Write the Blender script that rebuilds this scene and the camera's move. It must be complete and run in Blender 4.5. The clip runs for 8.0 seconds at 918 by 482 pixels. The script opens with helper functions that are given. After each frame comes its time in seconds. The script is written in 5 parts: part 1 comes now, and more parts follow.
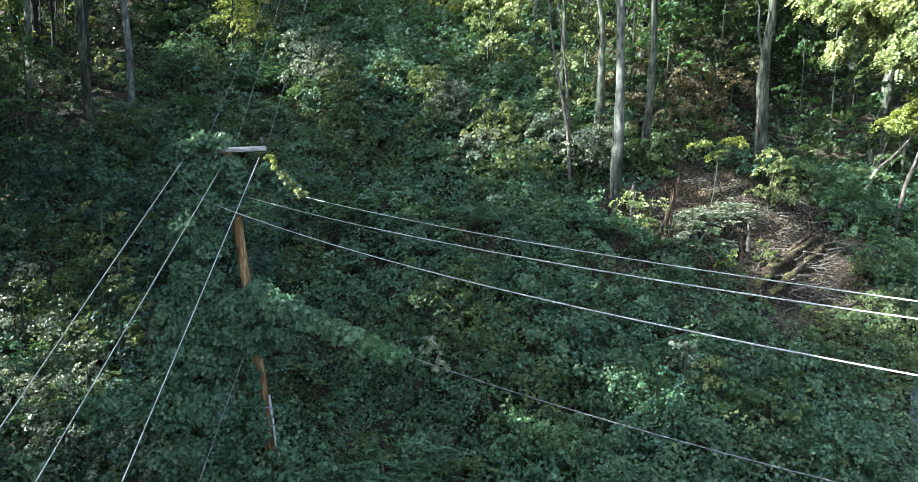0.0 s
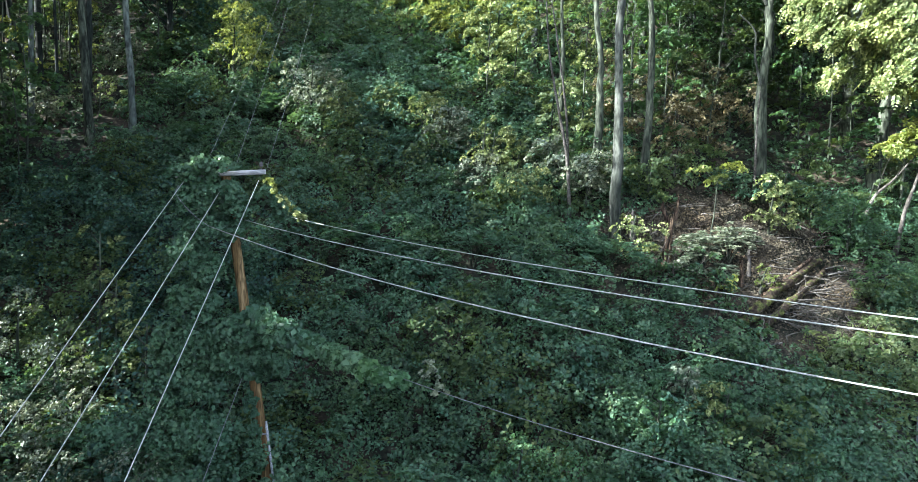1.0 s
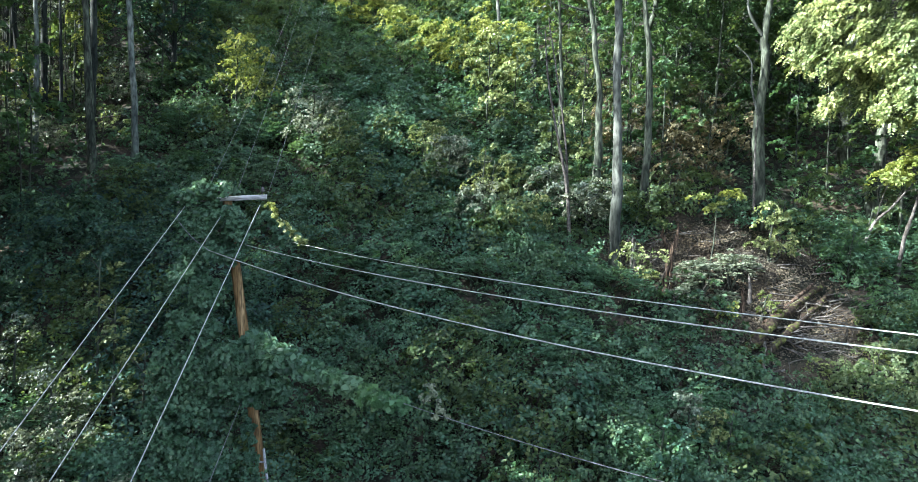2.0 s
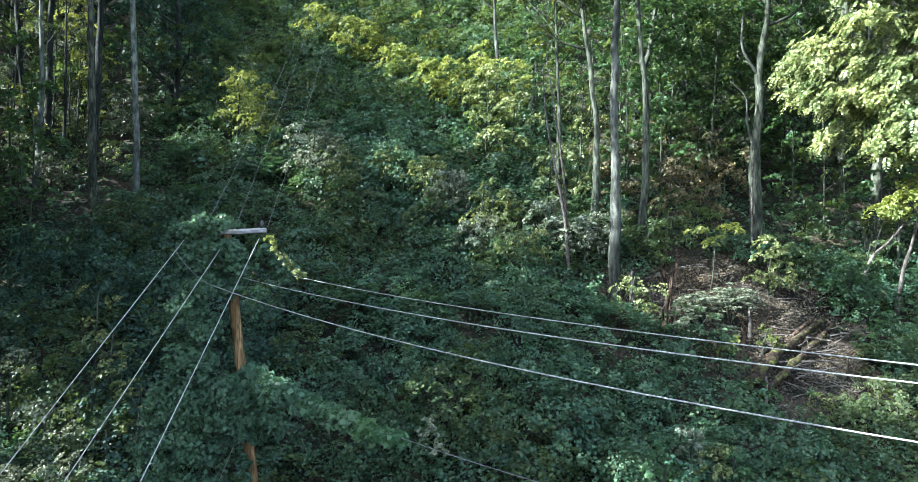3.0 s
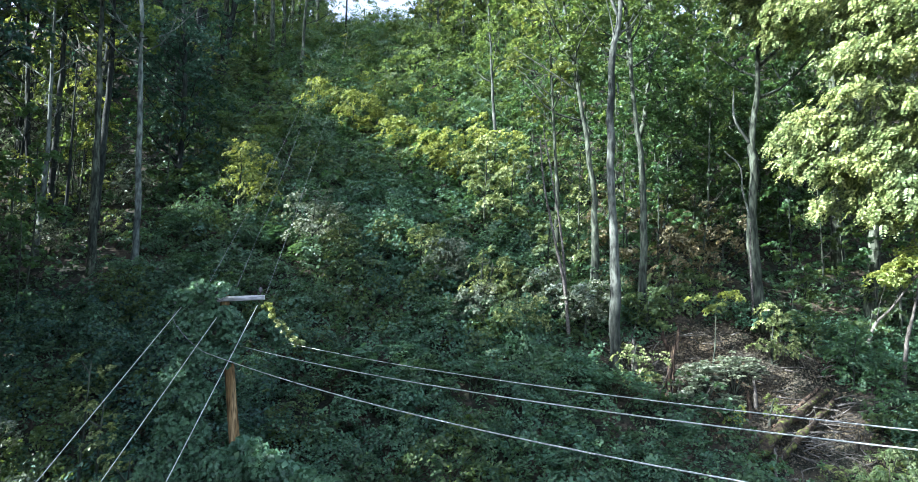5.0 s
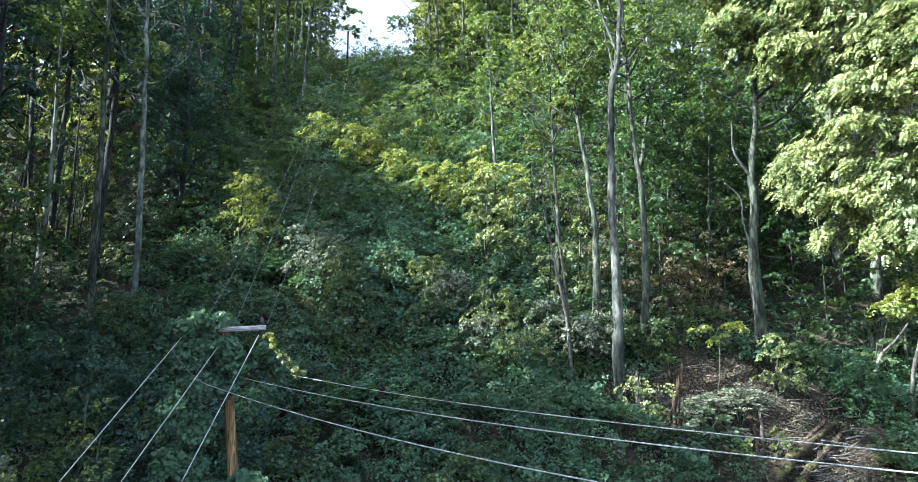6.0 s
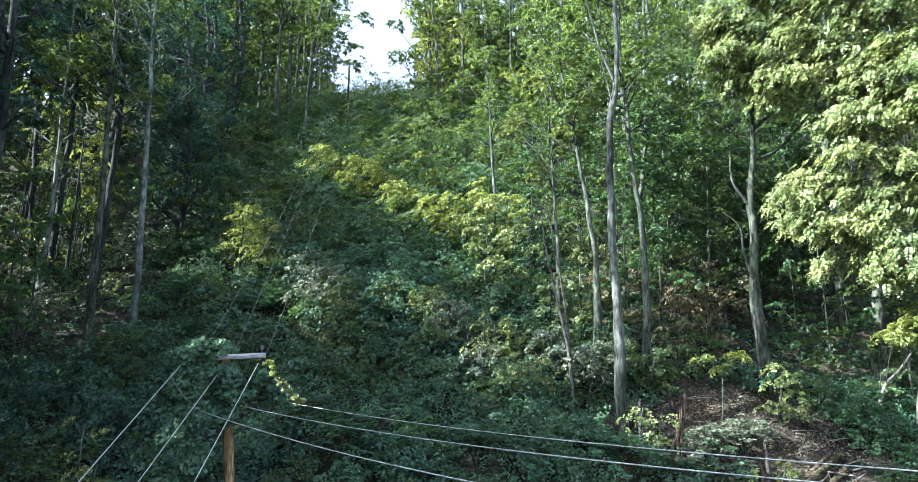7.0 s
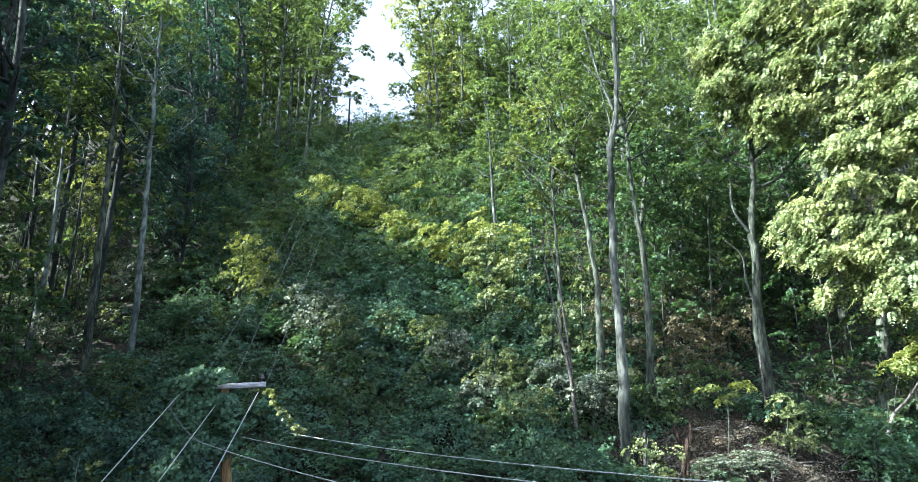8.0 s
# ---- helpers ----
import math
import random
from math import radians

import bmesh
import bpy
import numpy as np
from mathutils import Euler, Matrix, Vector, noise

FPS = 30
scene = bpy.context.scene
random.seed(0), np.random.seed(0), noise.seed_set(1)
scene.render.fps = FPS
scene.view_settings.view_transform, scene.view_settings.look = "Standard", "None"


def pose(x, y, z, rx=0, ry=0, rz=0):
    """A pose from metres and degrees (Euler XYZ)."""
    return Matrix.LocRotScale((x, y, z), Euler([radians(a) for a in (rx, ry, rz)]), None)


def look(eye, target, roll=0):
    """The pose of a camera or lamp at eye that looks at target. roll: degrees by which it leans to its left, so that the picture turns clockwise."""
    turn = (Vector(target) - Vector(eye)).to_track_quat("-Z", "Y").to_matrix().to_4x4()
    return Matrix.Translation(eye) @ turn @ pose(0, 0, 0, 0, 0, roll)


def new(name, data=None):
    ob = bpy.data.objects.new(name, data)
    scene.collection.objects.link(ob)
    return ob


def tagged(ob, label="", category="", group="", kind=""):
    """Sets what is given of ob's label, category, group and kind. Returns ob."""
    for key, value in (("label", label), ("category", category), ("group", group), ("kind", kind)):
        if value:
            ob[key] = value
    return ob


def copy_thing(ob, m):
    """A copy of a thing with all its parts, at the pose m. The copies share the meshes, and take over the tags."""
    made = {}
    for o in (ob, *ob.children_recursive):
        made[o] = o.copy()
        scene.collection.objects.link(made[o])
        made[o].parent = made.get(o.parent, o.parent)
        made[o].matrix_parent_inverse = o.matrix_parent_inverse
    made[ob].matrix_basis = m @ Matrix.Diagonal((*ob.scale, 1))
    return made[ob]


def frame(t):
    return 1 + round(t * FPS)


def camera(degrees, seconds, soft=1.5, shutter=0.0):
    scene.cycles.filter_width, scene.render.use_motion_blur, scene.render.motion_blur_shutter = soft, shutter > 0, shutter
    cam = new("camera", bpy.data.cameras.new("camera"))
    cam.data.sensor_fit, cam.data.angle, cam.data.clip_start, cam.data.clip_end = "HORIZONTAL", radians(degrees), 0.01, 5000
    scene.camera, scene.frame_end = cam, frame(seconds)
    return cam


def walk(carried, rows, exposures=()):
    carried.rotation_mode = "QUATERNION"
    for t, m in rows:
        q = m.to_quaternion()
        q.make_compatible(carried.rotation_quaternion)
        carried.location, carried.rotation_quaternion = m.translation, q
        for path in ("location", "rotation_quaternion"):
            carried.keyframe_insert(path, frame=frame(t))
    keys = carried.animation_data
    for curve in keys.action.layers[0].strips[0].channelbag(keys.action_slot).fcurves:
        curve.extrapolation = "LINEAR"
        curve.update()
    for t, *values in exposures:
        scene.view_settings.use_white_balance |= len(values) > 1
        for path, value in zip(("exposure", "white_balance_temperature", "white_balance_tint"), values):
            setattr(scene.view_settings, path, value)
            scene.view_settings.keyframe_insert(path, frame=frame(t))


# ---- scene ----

# ---------------------------------------------------------------- camera
EYE = 11.0
cam = camera(69.85, 8.0, soft=0.5)
PATH = [
    (0.0, 0.000, 0.000, 0.000, 83.425, -0.627, 0.072),
    (0.5, 0.021, 0.054, -0.015, 84.586, -0.627, 0.069),
    (1.0, 0.007, 0.085, -0.107, 85.763, -0.604, 0.051),
    (1.5, -0.019, 0.084, -0.201, 87.005, -0.613, 0.035),
    (3.0, 0.005, 0.045, -0.328, 91.474, -0.582, -0.033),
    (3.5, 0.009, 0.072, -0.321, 92.960, -0.552, -0.090),
    (4.0, -0.006, 0.089, -0.325, 94.439, -0.557, -0.115),
    (4.5, -0.012, 0.093, -0.350, 95.959, -0.563, -0.158),
    (6.0, -0.157, 0.216, -0.522, 100.462, -0.400, -0.253),
    (6.5, -0.178, 0.223, -0.619, 101.900, -0.349, -0.260),
    (7.0, -0.211, 0.239, -0.704, 103.338, -0.319, -0.288),
    (7.5, -0.281, 0.296, -0.770, 104.777, -0.260, -0.345),
    (8.0, -0.324, 0.395, -0.790, 106.039, -0.234, -0.357),
]
walk(cam, [(t, pose(x, y, EYE + z, rx, ry, rz)) for t, x, y, z, rx, ry, rz in PATH], [(0.0, 2.25, 5480, 11), (4.0, 2.19, 5270, 12), (8.0, 2.16, 5240, 12)])

# ---------------------------------------------------------------- light
SUN_AZ, SUN_EL = radians(-106), radians(32)     # azimuth from +y towards +x
world = bpy.data.worlds.new("sky")
scene.world = world
world.use_nodes = True
wn = world.node_tree
sky = wn.nodes.new("ShaderNodeTexSky")
sky.sky_type, sky.sun_disc = "NISHITA", False
sky.air_density, sky.dust_density = 1.0, 5.0
sky.sun_elevation, sky.sun_rotation = SUN_EL, SUN_AZ % (2 * math.pi)
haze = wn.nodes.new("ShaderNodeHueSaturation")     # thin high haze whitens the sky
haze.inputs["Saturation"].default_value, haze.inputs["Value"].default_value = 0.4, 1.85
wn.links.new(sky.outputs[0], haze.inputs["Color"])
wn.links.new(haze.outputs[0], wn.nodes["Background"].inputs[0])
wn.nodes["Background"].inputs[1].default_value = 0.075
sun_dir = Vector((math.sin(SUN_AZ) * math.cos(SUN_EL), math.cos(SUN_AZ) * math.cos(SUN_EL), math.sin(SUN_EL)))
lamp = bpy.data.lights.new("sun", "SUN")
lamp.energy, lamp.angle, lamp.color = 5.0, radians(0.53), (1.0, 0.92, 0.77)
sun = new("sun", lamp)
sun.matrix_world = look(sun_dir * 100, (0, 0, 0))


# ---------------------------------------------------------------- materials
def nodes_of(name):
    m = bpy.data.materials.new(name)
    m.use_nodes = True
    t = m.node_tree
    t.nodes.clear()
    return m, t, t.nodes.new("ShaderNodeOutputMaterial")


def ramp(t, fac, stops):
    n = t.nodes.new("ShaderNodeValToRGB")
    el = n.color_ramp.elements
    while len(el) < len(stops):
        el.new(0.5)
    for e, (p, c) in zip(el, stops):
        e.position, e.color = p, (*c, 1)
    t.links.new(fac, n.inputs[0])
    return n.outputs[0]


def noise_tex(t, scale, detail=4.0, stretch=None, space="Object"):
    co = t.nodes.new("ShaderNodeTexCoord").outputs[space]
    if stretch:
        mp = t.nodes.new("ShaderNodeMapping")
        mp.inputs["Scale"].default_value = stretch
        t.links.new(co, mp.inputs[0])
        co = mp.outputs[0]
    n = t.nodes.new("ShaderNodeTexNoise")
    n.inputs["Scale"].default_value, n.inputs["Detail"].default_value = scale, detail
    t.links.new(co, n.inputs["Vector"])
    return n.outputs["Fac"]


def mix_rgb(t, fac, a, b, mode="MIX"):
    n = t.nodes.new("ShaderNodeMix")
    n.data_type, n.blend_type = "RGBA", mode
    for sock, v in ((n.inputs[0], fac), (n.inputs[6], a), (n.inputs[7], b)):
        if hasattr(v, "links") or hasattr(v, "is_linked"):
            t.links.new(v, sock)
        else:
            sock.default_value = v if isinstance(v, float) else (*v, 1)
    return n.outputs[2]


def leaf_material(name, dark, mid, light, through_col, amount=0.4, rough=0.5):
    """Leaves: colour varies leaf by leaf and in patches, some light passes through."""
    m, t, out = nodes_of(name)
    geo = t.nodes.new("ShaderNodeNewGeometry")
    rnd = geo.outputs["Random Per Island"]
    col = ramp(t, rnd, [(0.0, tuple(0.5 * c for c in dark)), (0.45, mid), (0.9, tuple(1.3 * c for c in light)), (1.0, tuple(0.88 * a + 0.12 * b for a, b in zip(light, (0.3, 0.22, 0.04))))])
    patch = ramp(t, noise_tex(t, 0.35, 3.0), [(0.35, (0.7, 0.8, 0.85)), (0.65, (1.1, 1.06, 0.93))])
    col = mix_rgb(t, 1.0, col, patch, "MULTIPLY")
    p = t.nodes.new("ShaderNodeBsdfPrincipled")
    p.inputs["Roughness"].default_value = rough
    p.inputs["Specular IOR Level"].default_value = 0.38
    t.links.new(col, p.inputs["Base Color"])
    tr = t.nodes.new("ShaderNodeBsdfTranslucent")
    t.links.new(mix_rgb(t, 0.6, col, through_col), tr.inputs[0])
    mx = t.nodes.new("ShaderNodeMixShader")
    mx.inputs[0].default_value = amount
    t.links.new(p.outputs[0], mx.inputs[1])
    t.links.new(tr.outputs[0], mx.inputs[2])
    t.links.new(mx.outputs[0], out.inputs[0])
    return m


def rough_material(name, stops, scale, stretch=None, bump=0.5, rough=0.9, fine=30.0, metallic=0.0, mottle=0.55):
    """A rough surface: two scales of colour variation and relief."""
    m, t, out = nodes_of(name)
    a = noise_tex(t, scale, 6.0, stretch)
    b = noise_tex(t, fine, 5.0, stretch)
    stops = [(0.5 + (q - 0.52) * 0.55, c) for q, c in stops]
    col = mix_rgb(t, mottle, ramp(t, a, stops), ramp(t, b, [(0.38, (0.3, 0.3, 0.3)), (0.62, (1.35, 1.35, 1.35))]), "MULTIPLY")
    p = t.nodes.new("ShaderNodeBsdfPrincipled")
    p.inputs["Roughness"].default_value, p.inputs["Metallic"].default_value = rough, metallic
    p.inputs["Specular IOR Level"].default_value = 0.25
    t.links.new(col, p.inputs["Base Color"])
    bp = t.nodes.new("ShaderNodeBump")
    bp.inputs["Strength"].default_value, bp.inputs["Distance"].default_value = bump, 0.03
    t.links.new(b, bp.inputs["Height"])
    t.links.new(bp.outputs[0], p.inputs["Normal"])
    t.links.new(p.outputs[0], out.inputs[0])
    return m


LEAF_VINE = leaf_material("vine_leaf", (0.038, 0.087, 0.054), (0.06, 0.132, 0.078), (0.101, 0.188, 0.11), (0.15, 0.28, 0.07), 0.3, 0.42)
LEAF_SHRUB = leaf_material("shrub_leaf", (0.032, 0.07, 0.041), (0.051, 0.109, 0.061), (0.098, 0.163, 0.086), (0.17, 0.28, 0.05), 0.35, 0.45)
LEAF_PALE = leaf_material("pale_leaf", (0.056, 0.096, 0.043), (0.098, 0.146, 0.062), (0.17, 0.208, 0.10), (0.26, 0.31, 0.06), 0.38)
LEAF_TREE = leaf_material("tree_leaf", (0.028, 0.059, 0.026), (0.053, 0.096, 0.040), (0.114, 0.150, 0.063), (0.25, 0.35, 0.05), 0.42)
# Pale leaf colour that carries part of the sunlight on crown and tips
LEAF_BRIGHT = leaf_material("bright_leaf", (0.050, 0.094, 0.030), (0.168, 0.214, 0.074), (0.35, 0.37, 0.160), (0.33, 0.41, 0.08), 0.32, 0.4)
LEAF_SWAG = leaf_material("swag_leaf", (0.046, 0.098, 0.062), (0.078, 0.154, 0.092), (0.112, 0.205, 0.118), (0.18, 0.34, 0.07), 0.3, 0.42)
LEAF_CREEP = leaf_material("creeper_tip_leaf", (0.048, 0.112, 0.052), (0.078, 0.165, 0.078), (0.118, 0.22, 0.100), (0.19, 0.36, 0.07), 0.32, 0.42)
# Lime leaf for sunlit and backlit growth, with the light put into the colour
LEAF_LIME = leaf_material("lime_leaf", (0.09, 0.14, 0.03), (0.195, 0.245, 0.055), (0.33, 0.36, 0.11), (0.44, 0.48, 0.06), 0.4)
# Dark teal leaf for hemlock-like trees and creepers, shade put into the colour
LEAF_SHADE_TEAL = leaf_material("hemlock_leaf", (0.02, 0.058, 0.043), (0.034, 0.089, 0.065), (0.058, 0.122, 0.086), (0.08, 0.17, 0.06), 0.28, 0.5)
LEAF_SLOPE = leaf_material("slope_leaf", (0.030, 0.068, 0.034), (0.052, 0.112, 0.048), (0.085, 0.160, 0.062), (0.18, 0.32, 0.06), 0.35, 0.5)
# Tree leaf made yellower and lighter to carry sunlight in its colour
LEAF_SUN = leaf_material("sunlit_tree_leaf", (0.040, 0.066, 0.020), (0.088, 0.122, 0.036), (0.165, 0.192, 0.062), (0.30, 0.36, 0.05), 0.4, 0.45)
# Darker tree leaf: the gloom of the right wood is in its colour
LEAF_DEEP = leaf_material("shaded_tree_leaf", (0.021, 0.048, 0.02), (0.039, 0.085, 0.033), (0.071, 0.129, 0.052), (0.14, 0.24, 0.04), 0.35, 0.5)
LEAF_TAN = leaf_material("tan_leaf", (0.075, 0.075, 0.038), (0.155, 0.134, 0.072), (0.27, 0.232, 0.13), (0.33, 0.27, 0.085), 0.35, 0.5)
LEAF_GREY = leaf_material("grey_green_leaf", (0.085, 0.115, 0.070), (0.160, 0.195, 0.125), (0.27, 0.29, 0.20), (0.2, 0.24, 0.08), 0.22, 0.4)
LEAF_LITTER = leaf_material("litter_leaf", (0.036, 0.031, 0.022), (0.074, 0.062, 0.043), (0.145, 0.120, 0.082), (0.3, 0.2, 0.1), 0.1, 0.8)
BARK = rough_material("bark", [(0.3, (0.031, 0.039, 0.027)), (0.55, (0.065, 0.078, 0.054)), (0.75, (0.110, 0.128, 0.090))], 2.0, (1, 1, 0.25), 0.9, fine=8.0, mottle=0.85)
# Bark darkened to put the wood's shade into it; also colours the ridge poles
BARK_SHADED = rough_material("dark_bark", [(0.3, (0.014, 0.018, 0.015)), (0.55, (0.028, 0.036, 0.030)), (0.75, (0.055, 0.066, 0.054))], 1.2, (1, 1, 0.3), 0.9, fine=7.0, mottle=0.85)
BARK_PALE = rough_material("pale_bark", [(0.3, (0.027, 0.033, 0.026)), (0.5, (0.065, 0.075, 0.060)), (0.7, (0.135, 0.148, 0.122))], 1.4, (1, 1, 0.35), 0.9, fine=6.0, mottle=0.85)
BARK_SMOOTH = rough_material("smooth_bark", [(0.3, (0.085, 0.105, 0.090)), (0.55, (0.145, 0.172, 0.148)), (0.75, (0.21, 0.24, 0.205))], 1.2, (1, 1, 0.35), 0.5, fine=6.0, mottle=0.85)
DEADWOOD = rough_material("dead_wood", [(0.3, (0.050, 0.046, 0.038)), (0.6, (0.115, 0.108, 0.093)), (0.8, (0.20, 0.19, 0.165))], 3.0, None, 0.6, fine=14.0)
MOSSY = rough_material("mossy_bark", [(0.35, (0.030, 0.022, 0.014)), (0.5, (0.060, 0.045, 0.028)), (0.58, (0.062, 0.072, 0.020)), (0.8, (0.12, 0.13, 0.035))], 3.5, None, 1.0, fine=9.0, mottle=0.85)
POLE_WOOD = rough_material("pole_wood", [(0.3, (0.120, 0.070, 0.026)), (0.6, (0.205, 0.138, 0.060)), (0.8, (0.33, 0.235, 0.115))], 2.5, (2, 2, 0.2), 0.5, fine=12.0, mottle=0.8)
ARM_WOOD = rough_material("weathered_timber", [(0.3, (0.46, 0.46, 0.45)), (0.7, (0.66, 0.66, 0.64))], 3.0, (0.3, 2, 2), 0.3, fine=14.0)
ROTTEN = rough_material("rotten_wood", [(0.3, (0.022, 0.016, 0.011)), (0.55, (0.070, 0.048, 0.030)), (0.8, (0.16, 0.118, 0.080))], 3.0, (2, 2, 0.4), 0.9, fine=11.0, mottle=0.85)
SOIL = rough_material("forest_soil", [(0.28, (0.014, 0.016, 0.010)), (0.45, (0.028, 0.032, 0.019)), (0.55, (0.040, 0.034, 0.023)), (0.72, (0.075, 0.062, 0.042))], 0.8, None, 1.0, fine=7.0, mottle=0.8)
WIRE = rough_material("aluminium_wire", [(0.3, (0.44, 0.46, 0.43)), (0.7, (0.60, 0.62, 0.57))], 8.0, None, 0.1, 0.45, metallic=0.3)
CABLE = rough_material("grey_cable", [(0.3, (0.18, 0.19, 0.19)), (0.7, (0.28, 0.29, 0.29))], 8.0, None, 0.1, 0.6)
STEEL = rough_material("galvanised_steel", [(0.3, (0.30, 0.31, 0.33)), (0.7, (0.46, 0.48, 0.50))], 6.0, None, 0.15, 0.5, metallic=0.4)
PORCELAIN = rough_material("porcelain", [(0.3, (0.10, 0.095, 0.10)), (0.7, (0.16, 0.15, 0.16))], 6.0, None, 0.0, 0.25)
ASPHALT = rough_material("asphalt", [(0.3, (0.085, 0.105, 0.118)), (0.7, (0.135, 0.160, 0.175))], 1.2, None, 0.4, fine=40.0)


# ---------------------------------------------------------------- geometry helpers
def mesh_of(name, verts, faces, material=None, smooth=False):
    """A mesh from arrays; faces is one array (N, 3) or (N, 4), or a list of such arrays."""
    me = bpy.data.meshes.new(name)
    verts = np.asarray(verts, np.float32)
    groups = [np.asarray(f, np.int32) for f in (faces if isinstance(faces, list) else [faces]) if len(f)]
    idx = np.concatenate([g.ravel() for g in groups])
    sizes = np.concatenate([np.full(len(g), g.shape[1], np.int32) for g in groups])
    me.vertices.add(len(verts))
    me.vertices.foreach_set("co", verts.ravel())
    me.loops.add(len(idx))
    me.loops.foreach_set("vertex_index", idx)
    me.polygons.add(len(sizes))
    me.polygons.foreach_set("loop_start", np.concatenate([[0], np.cumsum(sizes)[:-1]]).astype(np.int32))
    me.update(calc_edges=True)
    me.validate()
    if smooth:
        me.polygons.foreach_set("use_smooth", np.ones(len(sizes), bool))
    if material:
        me.materials.append(material)
    return me


def part(name, me, parent, label=""):
    ob = new(name, me)
    ob.parent = parent
    return tagged(ob, label)


def thing(name, at, label, category, group="", kind=""):
    ob = new(name)
    ob.matrix_world = pose(*at)
    return tagged(ob, label, category, group, kind)


class Shape:
    """Collects vertices and faces of one mesh."""

    def __init__(self):
        self.v, self.f3, self.f4, self.n = [], [], [], 0

    def add(self, v, f):
        f = np.asarray(f) + self.n
        (self.f3 if f.shape[1] == 3 else self.f4).append(f)
        self.v.append(np.asarray(v, float))
        self.n += len(v)

    def mesh(self, name, material, smooth=False):
        faces = [np.concatenate(g) for g in (self.f3, self.f4) if g]
        return mesh_of(name, np.concatenate(self.v), faces, material, smooth)


def tube(path, radii, sides=8, rough=0.0, rng=None):
    """A capped tube along a path."""
    p = np.asarray(path, float)
    n = len(p)
    r = np.broadcast_to(np.asarray(radii, float), (n,))
    d = np.gradient(p, axis=0)
    d /= np.linalg.norm(d, axis=1)[:, None] + 1e-9
    ref = np.array([0.0, 1.0, 0.0]) if abs(d[:, 2]).mean() > 0.5 else np.array([0.0, 0.0, 1.0])
    a = np.cross(d, ref)
    a /= np.linalg.norm(a, axis=1)[:, None] + 1e-9
    b = np.cross(d, a)
    ang = np.arange(sides) * 2 * np.pi / sides
    rr = r[:, None] * np.ones((n, sides))
    if rough and rng is not None:
        rr = rr * (1 + rough * rng.normal(0, 1, (n, sides)))
    v = p[:, None] + rr[..., None] * (np.cos(ang)[None, :, None] * a[:, None] + np.sin(ang)[None, :, None] * b[:, None])
    i, j = np.meshgrid(np.arange(n - 1), np.arange(sides), indexing="ij")
    k = (j + 1) % sides
    f = np.stack([i * sides + j, i * sides + k, (i + 1) * sides + k, (i + 1) * sides + j], -1).reshape(-1, 4)
    v = np.concatenate([v.reshape(-1, 3), p[:1], p[-1:]])
    j = np.arange(sides)
    k = (j + 1) % sides
    caps = np.concatenate([np.stack([k, j, np.full(sides, n * sides)], -1), np.stack([(n - 1) * sides + j, (n - 1) * sides + k, np.full(sides, n * sides + 1)], -1)])
    return v, f, caps


def add_tube(s, path, radii, sides=8, rough=0.0, rng=None):
    v, f, caps = tube(path, radii, sides, rough, rng)
    base = s.n
    s.add(v, f)
    s.f3.append(caps + base)


def smooth_path(pts, n):
    """Catmull-Rom through the points."""
    p = np.asarray(pts, float)
    if len(p) == 2:
        return p[0] + np.linspace(0, 1, n)[:, None] * (p[1] - p[0])
    q = np.concatenate([2 * p[:1] - p[1:2], p, 2 * p[-1:] - p[-2:-1]])
    t = np.linspace(0, len(p) - 1 - 1e-6, n)
    i = t.astype(int)
    u = (t - i)[:, None]
    a, b, c, d = q[i], q[i + 1], q[i + 2], q[i + 3]
    return 0.5 * (2 * b + (c - a) * u + (2 * a - 5 * b + 4 * c - d) * u**2 + (3 * b - a - 3 * c + d) * u**3)


def unit(v):
    return v / (np.linalg.norm(v, axis=-1, keepdims=True) + 1e-9)


def leaves(pos, nrm, size, rng, width=0.36, fold=0.12, along=None):
    """Folded pointed leaves: two triangles each."""
    n = len(pos)
    if along is None:
        a = unit(np.cross(nrm, rng.normal(0, 1, (n, 3))))
        a[:, 2] -= 0.25
        a = unit(a)
    else:
        a = along
    b = unit(np.cross(nrm, a))
    nn = np.cross(a, b)
    s = np.broadcast_to(size, (n,))[:, None]
    w = width * s * rng.uniform(0.75, 1.2, (n, 1))
    base, tip = pos - a * s * 0.5, pos + a * s * 0.5 - nn * s * 0.1
    l, r = pos + b * w + nn * fold * s - a * s * 0.06, pos - b * w + nn * fold * s - a * s * 0.06
    v = np.stack([base, l, tip, r], 1).reshape(-1, 3)
    k = np.arange(n)[:, None] * 4
    f = np.concatenate([k + [0, 2, 1], k + [0, 3, 2]], 1).reshape(-1, 3)
    return v, f


